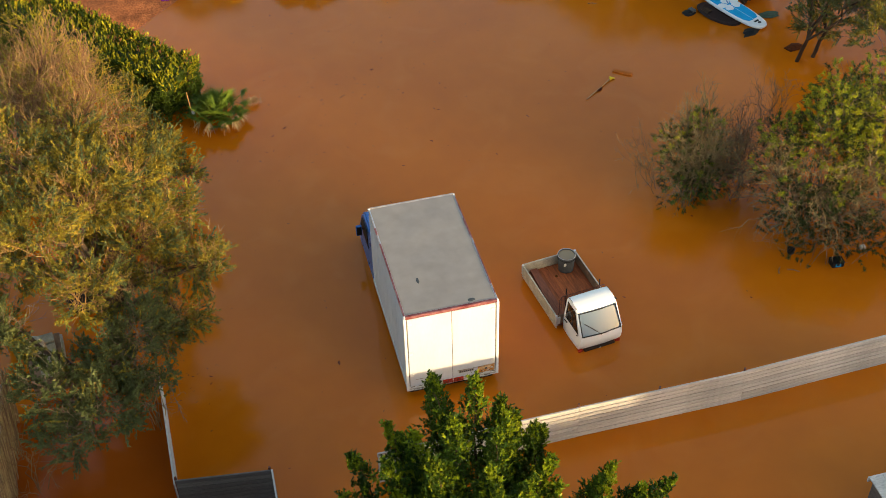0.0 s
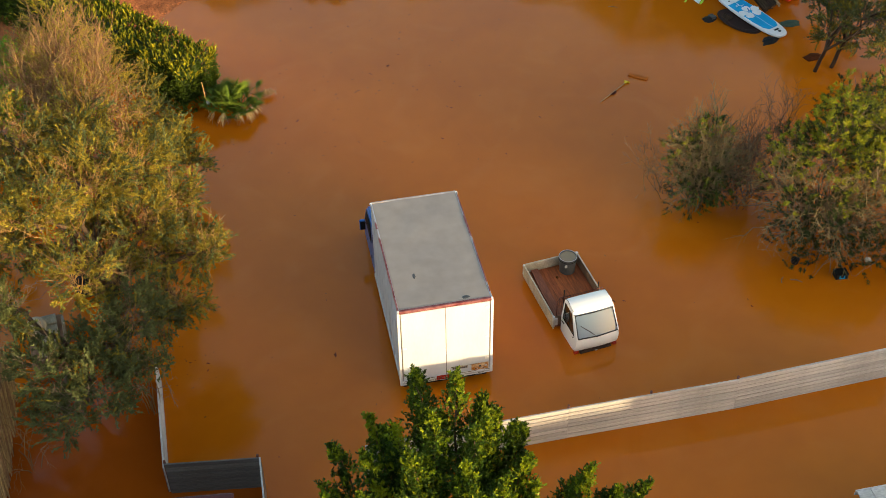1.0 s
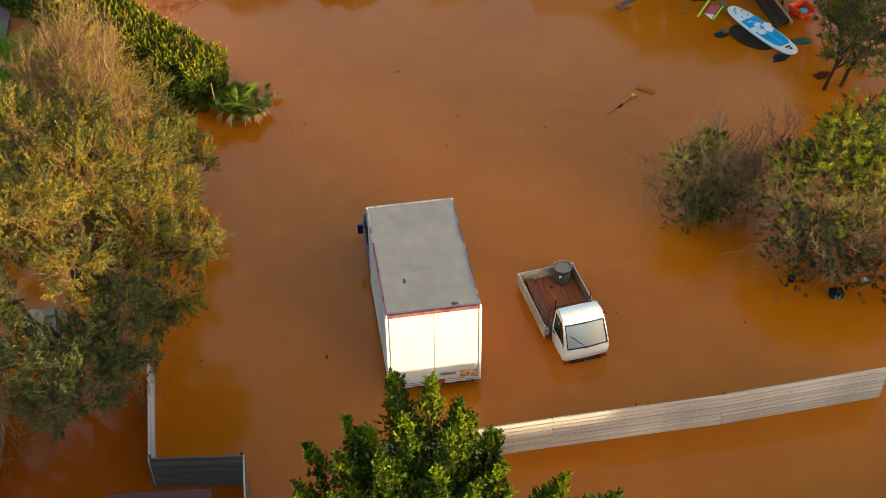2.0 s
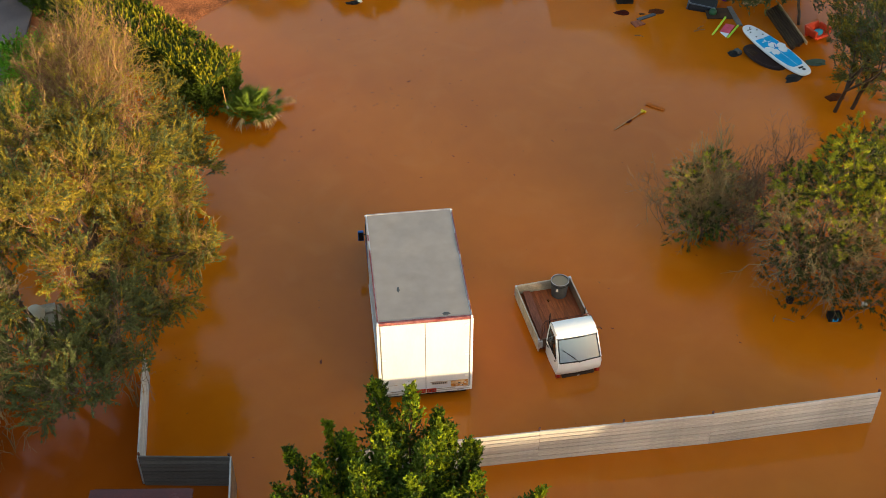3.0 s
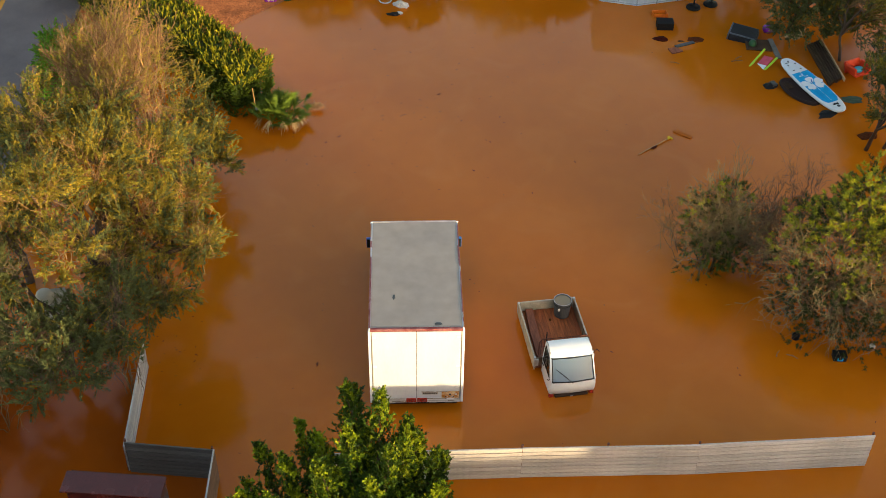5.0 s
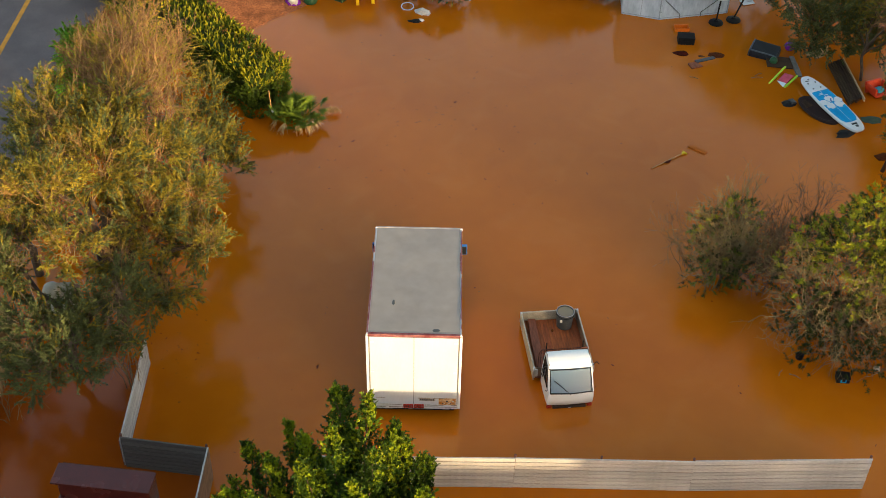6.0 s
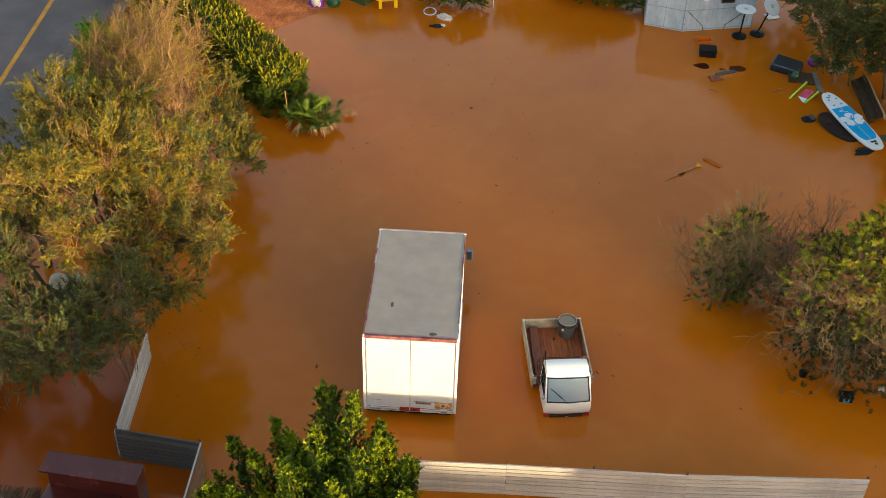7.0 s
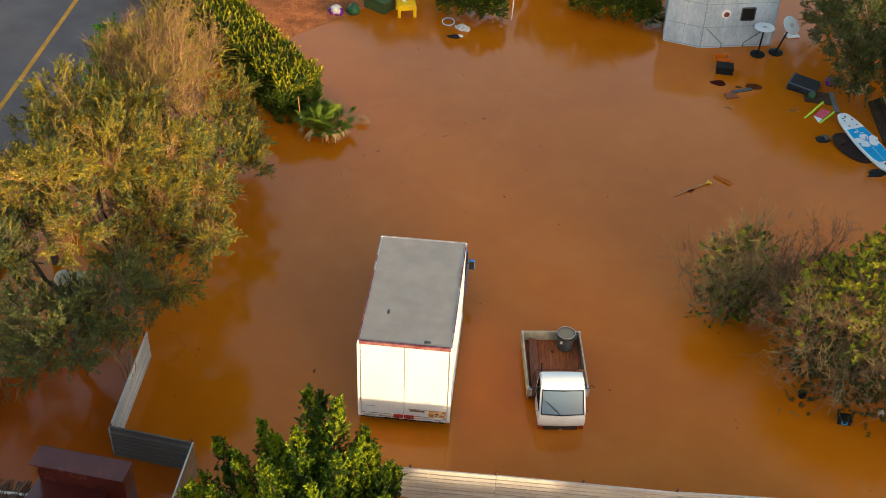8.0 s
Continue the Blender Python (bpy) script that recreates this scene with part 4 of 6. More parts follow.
def dry_fans(root, base, lobes, seed, per_lobe, m, thick=0.016):
    """Leafless, upright fans of branches in every lobe, that fork into fine twigs."""
    rng = np.random.default_rng(seed)
    lines = []
    for c, r in lobes:
        c, r = np.array(c, float) - np.array(base, float), np.array(r, float)
        foot = c - np.array([rng.normal() * 0.1, rng.normal() * 0.1, r[2] * 0.9])
        for k in range(per_lobe):
            d = unit(rng.normal(size=3) * [0.75, 0.75, 0.35] + np.array([0, 0, 0.75]))
            end = c + d * r * rng.uniform(0.8, 1.15)
            ln = limb(rng, foot + rng.normal(size=3) * 0.12, end, 8, 0.2, 0.05)
            lines.append((ln, np.linspace(thick, thick * 0.3, 8)))
            for j in range(8):
                q = rng.integers(2, 8)
                e = ln[q] + unit(ln[-1] - ln[2] + rng.normal(size=3) * 0.45) * rng.uniform(0.25, 0.6)
                f = limb(rng, ln[q], e, 5, 0.18, 0.1)
                lines.append((f, np.linspace(thick * 0.42, thick * 0.2, 5)))
                for _ in range(4):
                    g = f[rng.integers(1, 5)]
                    lines.append((np.stack([g, g + unit(e - ln[q] + rng.normal(size=3) * 0.25) * rng.uniform(0.1, 0.3)]), np.array([0.0042, 0.0022])))
    V, Q = tubes(lines, 3)
    return link_mesh("stem_tangle", quick_mesh("stem_tangle", V, Q), m, root)


# shaded_foliage is a darker, cooler leaf copy that carries crown shade
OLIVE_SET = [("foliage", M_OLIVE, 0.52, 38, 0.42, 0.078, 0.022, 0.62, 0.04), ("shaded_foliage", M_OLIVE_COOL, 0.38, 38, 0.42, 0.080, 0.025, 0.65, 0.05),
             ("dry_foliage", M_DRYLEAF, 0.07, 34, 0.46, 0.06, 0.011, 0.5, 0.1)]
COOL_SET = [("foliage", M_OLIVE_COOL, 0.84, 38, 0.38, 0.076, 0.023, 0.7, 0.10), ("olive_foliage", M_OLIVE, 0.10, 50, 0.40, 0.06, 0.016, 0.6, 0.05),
            ("dry_foliage", M_DRYLEAF, 0.05, 34, 0.4, 0.06, 0.010, 0.6, 0.1)]
DRY_SET = [("dry_foliage", M_DRYLEAF, 0.34, 30, 0.58, 0.05, 0.009, 0.28, 0.0), ("foliage", M_OLIVE, 0.34, 40, 0.5, 0.06, 0.013, 0.4, 0.0)]

OLIVE_LOBES = [((-8.6, 3.9, 5.4), (1.0, 1.0, 0.9)), ((-8.2, 1.3, 5.5), (0.85, 0.9, 0.8)), ((-7.3, 2.9, 5.0), (1.0, 1.0, 0.9)), ((-7.6, 5.2, 4.7), (0.9, 0.9, 0.9)),
               ((-6.3, 4.1, 4.4), (0.9, 1.0, 0.8)), ((-6.4, 2.8, 3.8), (0.8, 0.9, 0.7)), ((-5.3, 2.8, 2.8), (0.65, 0.8, 0.6)), ((-5.6, 4.1, 3.3), (0.6, 0.7, 0.6)),
               ((-5.7, 5.7, 1.9), (0.5, 0.7, 0.45)), ((-4.95, 2.35, 3.0), (0.42, 0.42, 0.42)), ((-7.5, 0.7, 4.3), (0.7, 0.7, 0.6)), ((-6.5, 5.4, 3.2), (0.7, 0.8, 0.6)),
               ((-5.7, 1.6, 2.4), (0.6, 0.6, 0.5)), ((-8.9, 2.4, 4.0), (0.7, 0.8, 0.6)), ((-6.9, 3.7, 2.9), (0.8, 0.8, 0.5)), ((-6.7, 1.6, 3.3), (0.6, 0.6, 0.5)), ((-5.9, 2.2, 3.3), (0.6, 0.6, 0.5)), ((-8.1, 5.9, 3.3), (0.8, 0.8, 0.6)), ((-9.3, 1.9, 4.6), (0.7, 0.8, 0.7))]
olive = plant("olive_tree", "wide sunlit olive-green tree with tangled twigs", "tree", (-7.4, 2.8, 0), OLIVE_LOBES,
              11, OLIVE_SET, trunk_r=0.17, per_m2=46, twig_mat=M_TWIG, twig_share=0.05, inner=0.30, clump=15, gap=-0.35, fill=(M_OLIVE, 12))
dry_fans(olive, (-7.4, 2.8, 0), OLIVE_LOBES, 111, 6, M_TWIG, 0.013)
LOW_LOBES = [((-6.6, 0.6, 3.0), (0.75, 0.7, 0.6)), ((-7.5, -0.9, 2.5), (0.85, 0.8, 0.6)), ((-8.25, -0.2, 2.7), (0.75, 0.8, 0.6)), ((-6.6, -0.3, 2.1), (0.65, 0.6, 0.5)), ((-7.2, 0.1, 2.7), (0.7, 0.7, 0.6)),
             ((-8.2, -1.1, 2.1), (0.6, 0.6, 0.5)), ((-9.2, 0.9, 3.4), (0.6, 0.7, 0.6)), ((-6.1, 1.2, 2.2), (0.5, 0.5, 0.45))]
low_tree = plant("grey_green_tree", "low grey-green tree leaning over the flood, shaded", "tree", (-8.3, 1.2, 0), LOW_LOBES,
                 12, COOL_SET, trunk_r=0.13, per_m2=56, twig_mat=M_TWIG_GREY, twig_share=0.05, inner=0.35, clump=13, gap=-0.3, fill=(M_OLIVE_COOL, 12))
dry_fans(low_tree, (-8.3, 1.2, 0), LOW_LOBES, 121, 4, M_TWIG_GREY, 0.012)
bare_branches(low_tree, 122, 9, (1.7, -0.9), (0.7, 0.7), 3.3, M_TWIG, 0.012, 0.9)
bare_branches(low_tree, 123, 6, (-0.9, -1.9), (0.6, 0.5), 2.4, M_TWIG, 0.012, 1.1)
DRY_LOBES = [((-8.0, 8.4, 4.3), (0.9, 0.9, 1.0)), ((-8.7, 8.4, 3.9), (0.8, 1.0, 1.1)), ((-7.2, 8.0, 4.0), (0.8, 0.9, 1.0)), ((-8.5, 7.3, 4.4), (0.9, 0.8, 0.9)), ((-7.6, 6.6, 4.2), (0.8, 0.8, 0.9)),
             ((-6.7, 7.2, 3.7), (0.7, 0.8, 0.8)), ((-8.3, 10.2, 3.8), (1.0, 1.0, 1.0)), ((-8.9, 10.0, 3.5), (0.8, 1.0, 1.0)), ((-8.6, 11.8, 3.4), (0.8, 0.9, 1.0)), ((-7.7, 12.2, 2.4), (0.7, 0.8, 0.8)), ((-7.2, 10.2, 2.8), (0.8, 0.8, 0.9))]
tamarisk = plant("dry_tamarisk", "half-dead feathery tamarisk with straw-brown twigs", "tree", (-8.2, 8.6, 0), DRY_LOBES,
                 13, DRY_SET, trunk_r=0.09, per_m2=34, twig_mat=M_TWIG_DRY, twig_share=0.15, twig_r=0.006, stems=4, clump=5, gap=-0.4)
dry_fans(tamarisk, (-8.2, 8.6, 0), DRY_LOBES, 131, 9, M_TWIG_DRY, 0.026)
plant("olive_shrub", "spreading olive shrub between tree and hedge", "shrub", (-6.2, 8.4, 0),
      [((-5.6, 8.0, 2.0), (0.7, 0.7, 0.6)), ((-6.4, 8.9, 2.2), (0.7, 0.8, 0.6)), ((-5.5, 9.0, 1.5), (0.5, 0.6, 0.5)), ((-6.4, 10.7, 1.9), (0.6, 0.7, 0.6)), ((-5.3, 7.4, 1.7), (0.5, 0.6, 0.5)), ((-6.0, 7.0, 2.4), (0.6, 0.7, 0.6)), ((-5.9, 10.0, 1.4), (0.5, 0.5, 0.5))],
      14, OLIVE_SET, trunk_r=0.07, per_m2=36, twig_mat=M_TWIG, twig_share=0.08, stems=2, clump=13, gap=-0.3, fill=(M_OLIVE_COOL, 12))
plant("roadside_olive", "bushy olive tree beside the road", "tree", (-10.0, 4.6, 0.2),
      [((-9.9, 5.6, 3.2), (0.9, 0.9, 0.8)), ((-10.1, 4.2, 2.6), (0.8, 0.8, 0.8)), ((-10.5, 8.0, 2.2), (0.7, 0.9, 0.8)), ((-9.9, 1.8, 2.8), (0.9, 0.9, 0.8)), ((-9.7, 6.9, 3.2), (0.7, 0.8, 0.8)), ((-10.4, 3.0, 2.2), (0.7, 0.8, 0.7))],
      15, OLIVE_SET, trunk_r=0.12, per_m2=36, twig_mat=M_TWIG, twig_share=0.05, clump=14, gap=-0.3, fill=(M_OLIVE_COOL, 10))
plant("roadside_shrub", "bright green leafy shrub at the road's edge", "shrub", (-10.7, 12.0, 0.2),
      [((-10.4, 11.6, 2.7), (0.42, 0.6, 0.6)), ((-10.55, 12.4, 2.0), (0.5, 0.7, 0.6)), ((-10.15, 10.9, 2.2), (0.5, 0.6, 0.6)), ((-10.05, 12.3, 2.3), (0.5, 0.6, 0.6)), ((-10.55, 11.4, 1.5), (0.5, 0.7, 0.6)), ((-10.3, 13.3, 1.6), (0.6, 0.8, 0.7))],
      16, [("foliage", M_BRIGHT, 0.75, 34, 0.26, 0.07, 0.034, 0.8, 0), ("olive_foliage", M_OLIVE, 0.2, 24, 0.3, 0.06, 0.018, 0.7, 0)], trunk_r=0.04, per_m2=70, twig_mat=M_TWIG, twig_share=0.1, stems=3, clump=4, gap=-0.4, fill=(M_BRIGHT, 10))


def make_front_tree():
    """Upright laurel: many pointed shoots, new tips, and sunlight painted as yellow-green leaves sunward."""
    rng = np.random.default_rng(21)
    base = np.array([-0.9, -5.6, 0.0])
    t = thing("laurel_tree", pose(*base), "dense dark green laurel tree with pointed leafy shoots", "tree")
    tips = [(-1.33, -3.85, 4.86), (-0.69, -4.41, 5.24), (-3.03, -4.45, 3.9), (-2.25, -4.04, 4.0), (-1.3, -5.2, 5.14), (-0.55, -5.38, 4.8), (0.32, -4.8, 4.05),
            (-0.9, -6.07, 4.75), (-1.9, -4.6, 4.35), (0.0, -4.6, 4.3), (-2.5, -5.0, 4.2), (-1.8, -5.7, 4.9), (0.35, -5.6, 4.1), (-3.3, -5.4, 3.7), (-0.2, -6.3, 4.5),
            (2.2, -6.65, 4.15), (1.75, -6.5, 3.9), (1.2, -6.0, 3.7), (-2.7, -6.0, 4.3), (-3.9, -6.0, 3.4), (0.9, -6.8, 4.0), (-1.0, -4.4, 4.2), (-0.3, -5.0, 4.6), (-2.0, -6.5, 4.6)]
    tips += [(x + rng.normal() * 0.3, y + rng.normal() * 0.3, z - rng.uniform(0.25, 0.7)) for x, y, z in tips]
    lines, sets = [], {"foliage": [[], []], "young_foliage": [[], []]}
    for k, tip in enumerate(tips):
        tip = np.array(tip) - base
        root = np.array([tip[0] * 0.72, tip[1] * 0.72, tip[2] - 2.4])
        ln = limb(rng, root, tip, 9, 0.05)
        lines.append((ln, np.linspace(0.03, 0.004, 9)))
        lines.append((limb(rng, (0, 0, 0.6), root, 6, 0.1), np.linspace(0.09, 0.03, 6)))
        n = 195
        s = rng.random(n) ** 0.8
        axis = np.stack([np.interp(s, np.linspace(0, 1, 9), ln[:, c]) for c in range(3)], 1)
        a = rng.random(n) * 2 * np.pi
        rad = (0.015 + 0.53 * (1 - s) ** 0.9) * rng.random(n) ** 0.6
        out = np.stack([np.cos(a), np.sin(a), np.zeros(n)], 1)
        P = axis + out * rad[:, None]
        D = unit(out * 0.55 * (1.15 - s)[:, None] + np.array([0, 0, 1.0]) + rng.normal(size=(n, 3)) * 0.22)
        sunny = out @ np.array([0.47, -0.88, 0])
        # the yellower leaves gather on the sun side, as painted sunlight
        sun_tint = rng.random(n) < np.clip(0.30 + 0.9 * (s - 0.55) + 0.40 * sunny, 0.02, 0.95) * (0.34 + 1.0 * max(0.0, noise.noise(Vector(tip) * 1.7) + 0.45))
        for key, w in (("young_foliage", sun_tint), ("foliage", ~sun_tint)):
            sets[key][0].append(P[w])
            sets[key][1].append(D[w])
    inner = []
    for tip in tips:
        tip = np.array(tip) - base
        q = rng.random(50) * 0.75
        a = rng.random(50) * 2 * np.pi
        c = np.stack([tip[0] * (0.7 + 0.3 * q), tip[1] * (0.7 + 0.3 * q), tip[2] - 2.3 * (1 - q)], 1)
        inner.append(c + np.stack([np.cos(a), np.sin(a), 0 * a], 1) * (0.38 * (1 - q) * rng.random(50) ** 0.5)[:, None])
    inner = np.concatenate(inner)
    V, Q = sprays(rng, inner, np.tile([0, 0, 1.0], (len(inner), 1)), 20, 0.3, 0.07, 0.034, 1.0)
    link_mesh("inner_foliage", quick_mesh("inner_foliage", V, Q), M_LAUREL, t)
    lines.append((limb(rng, (0, 0, -0.7), (0, 0, 1.0), 5, 0.03), np.linspace(0.13, 0.1, 5)))
    V, Q = tubes(lines, 5)
    link_mesh("trunk", quick_mesh("trunk", V, Q), M_BARK, t)
    for key, m in (("foliage", M_LAUREL), ("young_foliage", M_LAUREL_LIT)):
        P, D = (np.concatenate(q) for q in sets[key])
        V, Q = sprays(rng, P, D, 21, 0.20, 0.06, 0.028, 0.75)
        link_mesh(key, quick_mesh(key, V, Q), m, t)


make_front_tree()


def make_hedge(a, b, width, h0, h1, seed, label, density=185, tip=0.30):
    rng = np.random.default_rng(seed)
    a, b = np.array(a, float), np.array(b, float)
    d = b - a
    L = np.linalg.norm(d)
    ang = math.degrees(math.atan2(d[1], d[0]))
    t = thing("clipped_hedge", pose(a[0], a[1], 0, 0, 0, ang), label, "hedge")
    hm = (h0 + h1) / 2
    n = int(L * (width + 2 * hm) * density)
    u = rng.random(n) * L
    w = rng.random(n) * (width + 2 * hm)
    h = h0 + (h1 - h0) * u / L
    y = np.where(w < hm, -width / 2, np.where(w < hm + width, w - hm - width / 2, width / 2))
    z = np.where(w < hm, w / hm * h, np.where(w < hm + width, h, (1 - (w - hm - width) / hm) * h))
    nrm = np.stack([np.zeros(n), np.where(w < hm, -1, np.where(w < hm + width, 0, 1)), np.where((w >= hm) & (w < hm + width), 1, 0)], 1).astype(float)
    rough = np.array([noise.noise(Vector((x * 1.8, yy * 1.8, zz * 1.8))) for x, yy, zz in zip(u, y, z)])
    edge = np.minimum(1, (width / 2 - np.abs(y)) / 0.25) * np.minimum(1, (h - z) / 0.25 + (nrm[:, 2] > 0))
    P = np.stack([u, y, z], 1) + nrm * (rough * 0.16 - rng.random(n) * 0.10)[:, None]
    P[:, 2] -= np.where(nrm[:, 2] > 0, 0.12 * (1 - np.clip(edge, 0, 1)), 0)
    D = unit(nrm + np.array([0, 0, 0.8]) + rng.normal(size=(n, 3)) * 0.3)
    # rounded ends
    m = int(width * hm * density * 2)
    end = rng.random(m) < 0.5
    ey, ez = rng.uniform(-width / 2, width / 2, m), rng.uniform(0, 1, m)
    eu = np.where(end, -0.12 + 0.3 * (np.abs(ey) / (width / 2)) ** 2, L + 0.1)
    P = np.concatenate([P, np.stack([eu + rng.normal(size=m) * 0.05, ey, ez * np.where(end, h0, h1)], 1)])
    D = np.concatenate([D, unit(np.stack([np.where(end, -1.0, 1.0), ey * 0.5, np.full(m, 0.8)], 1) + rng.normal(size=(m, 3)) * 0.3)])
    z, h, rough = np.concatenate([z, ez * np.where(end, h0, h1)]), np.concatenate([h, np.where(end, h0, h1)]), np.concatenate([rough, np.zeros(m)])
    n = n + m
    top = (z > h * 0.72) & (rng.random(n) < tip)
    D[top] = unit(D[top] + np.array([0, 0, 0.6]))
    for key, m, wsel, cnt, sl in (("foliage", M_HEDGE, ~top, 12, 0.16), ("yellow_growth", M_HEDGE_TIP, top, 13, 0.26)):
        V, Q = sprays(rng, P[wsel], D[wsel], cnt, sl, *((0.085, 0.034, 0.32) if key == "yellow_growth" else (0.06, 0.03, 0.8)))
        link_mesh(key, quick_mesh(key, V, Q), m, t)
    lines = [(limb(rng, (x, rng.normal() * 0.2, -0.7), (x + rng.normal() * 0.15, rng.normal() * 0.4, h0 * 0.85), 5, 0.1), np.linspace(0.035, 0.012, 5)) for x in np.arange(0.3, L, 0.35)]
    V, Q = tubes(lines, 5)
    link_mesh("stem_tangle", quick_mesh("stem_tangle", V, Q), M_BARK, t)
    # dark box as heart: shade put into it, so that no light shines through
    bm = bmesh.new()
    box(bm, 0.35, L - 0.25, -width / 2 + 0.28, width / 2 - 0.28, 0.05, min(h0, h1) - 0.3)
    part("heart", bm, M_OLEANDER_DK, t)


make_hedge((-4.85, 12.6), (-12.5, 21.1), 1.45, 1.5, 2.15, 31, "long clipped hedge with yellow-green new growth")


def make_palm():
    rng = np.random.default_rng(41)
    t = thing("fan_palm", pose(-4.0, 11.95, 0), "low bushy fan palm standing in water", "palm")
    for k in range(74):
        c = np.array([rng.normal() * 0.2, rng.normal() * 0.15, 0.05])
        a = rng.random() * 2 * math.pi
        el = rng.uniform(0.2, 1.4)
        d = np.array([math.cos(a) * math.cos(el), math.sin(a) * math.cos(el), math.sin(el)])
        hub = c + d * rng.uniform(0.35, 0.74) * [1, 1, 1.2]
        hub[2] = max(hub[2], 0.12)
        side = unit(np.cross(d, np.array([0, 0, 1.0])))
        up = np.cross(side, d)
        r = rng.uniform(0.28, 0.38)
        th = np.linspace(-1.9, 1.9, 25)
        edge = np.stack([hub + 0.3 * r * (math.cos(q) * d + math.sin(q) * side) + up * 0.012 * (-1) ** n for n, q in enumerate(th)])
        mid = (th[1:] + th[:-1]) / 2
        tip = hub + r * rng.uniform(0.9, 1.08, (24, 1)) * (np.cos(mid)[:, None] * d + np.sin(mid)[:, None] * side) - [0, 0, 0.05]
        V = np.concatenate([hub[None], edge, tip])
        Q = np.array([(0, 1 + n, 26 + n, 2 + n) for n in range(24)])
        SV, SQ = tubes([(np.stack([c, (c + hub) / 2 + [0, 0, 0.04], hub]), np.array([0.014, 0.011, 0.008]))], 4)
        link_mesh("frond", quick_mesh("frond", np.concatenate([V, SV]), np.concatenate([Q, SQ + len(V)])), M_PALM, t)
    for k in range(8):
        a = rng.uniform(-2.7, -0.3)
        hub = np.array([math.cos(a) * 0.62, math.sin(a) * 0.5, 0.34])
        th = a + np.linspace(-0.8, 0.8, 10)
        V, Q = leaves(rng, np.repeat(hub[None], 10, 0), np.stack([np.cos(th), np.sin(th), np.full(10, -0.7)], 1), 0.36, 0.035, 0.2)
        link_mesh("dead_frond", quick_mesh("dead_frond", V, Q), M_REED, t, "dry tan frond hanging to the water" if k == 0 else "")
    t = thing("dry_tuft", pose(-2.95, 12.55, 0.02), "dry tan tuft drifting beside the palm", "tuft")
    P = rng.normal(size=(420, 3)) * [0.09, 0.06, 0.04] + [0, 0, 0.08]
    V, Q = leaves(rng, P, P * 3 + [0, 0, 0.3], 0.09, 0.016)
    link_mesh("tuft", quick_mesh("tuft", V, Q), M_STRAW, t)
    t = thing("stake", pose(-4.70, 11.92, 0), "pale wooden stake with a white rag", "stake")
    part("pole", rod(bmesh.new(), [(0, 0, -0.5), (-0.1, 0.02, 1.2)], 0.014, 6), M_HANDLE, t)
    part("rag", lump(bmesh.new(), 0.055, (0.9, 0.8, 1.4), 0.6, 2, 2, pose(-0.02, -0.03, 0.5)), M_CLOTH, t)


make_palm()


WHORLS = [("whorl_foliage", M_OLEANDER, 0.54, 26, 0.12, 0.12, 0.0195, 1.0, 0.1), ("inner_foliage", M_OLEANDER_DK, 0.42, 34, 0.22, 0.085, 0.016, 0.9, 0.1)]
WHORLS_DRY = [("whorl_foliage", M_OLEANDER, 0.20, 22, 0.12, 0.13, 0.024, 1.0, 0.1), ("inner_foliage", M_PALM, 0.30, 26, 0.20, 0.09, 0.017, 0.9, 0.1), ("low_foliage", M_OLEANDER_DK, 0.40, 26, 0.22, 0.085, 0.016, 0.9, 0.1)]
DEAD = [("dry_foliage", M_DRYLEAF, 0.06, 8, 0.2, 0.06, 0.012, 0.8, 0.0)]


def oleander(base, lobes, seed, label, sets, bare, reach, top, per_m2=24, twig_share=0.55, low=0.3, stem=None):
    """A leafy shrub on many stems, with bare branches that arch out of it and fork into fine twigs."""
    root = plant("oleander", label, "shrub", (base[0], base[1], 0), lobes, seed, sets, trunk_r=0.035, per_m2=per_m2, twig_mat=M_TWIG_GREY, bark=M_TWIG_GREY, stems=4,
                 twig_share=twig_share, twig_r=0.005, group="oleanders in the flood", inner=0.4, thin=(low, max(low + 0.1, top * 0.7)))
    bare_branches(root, seed + 100, bare, (0, 0), reach, top, stem or M_TWIG_OL, 0.013)
    return root


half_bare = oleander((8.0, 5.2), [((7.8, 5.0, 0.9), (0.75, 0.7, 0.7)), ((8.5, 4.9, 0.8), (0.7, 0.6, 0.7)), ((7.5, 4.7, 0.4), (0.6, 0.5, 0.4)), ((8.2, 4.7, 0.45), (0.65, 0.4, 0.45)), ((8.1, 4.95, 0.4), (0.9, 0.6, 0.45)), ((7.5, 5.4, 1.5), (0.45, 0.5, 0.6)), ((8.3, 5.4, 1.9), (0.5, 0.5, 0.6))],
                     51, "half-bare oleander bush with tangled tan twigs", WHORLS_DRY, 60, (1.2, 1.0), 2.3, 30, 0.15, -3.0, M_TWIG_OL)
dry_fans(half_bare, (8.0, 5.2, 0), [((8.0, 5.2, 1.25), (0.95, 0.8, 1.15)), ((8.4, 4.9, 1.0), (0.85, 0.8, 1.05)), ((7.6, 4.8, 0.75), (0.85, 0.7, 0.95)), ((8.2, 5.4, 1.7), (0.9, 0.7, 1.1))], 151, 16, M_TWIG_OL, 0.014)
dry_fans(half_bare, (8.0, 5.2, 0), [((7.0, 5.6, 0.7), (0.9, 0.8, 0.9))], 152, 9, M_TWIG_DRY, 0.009)
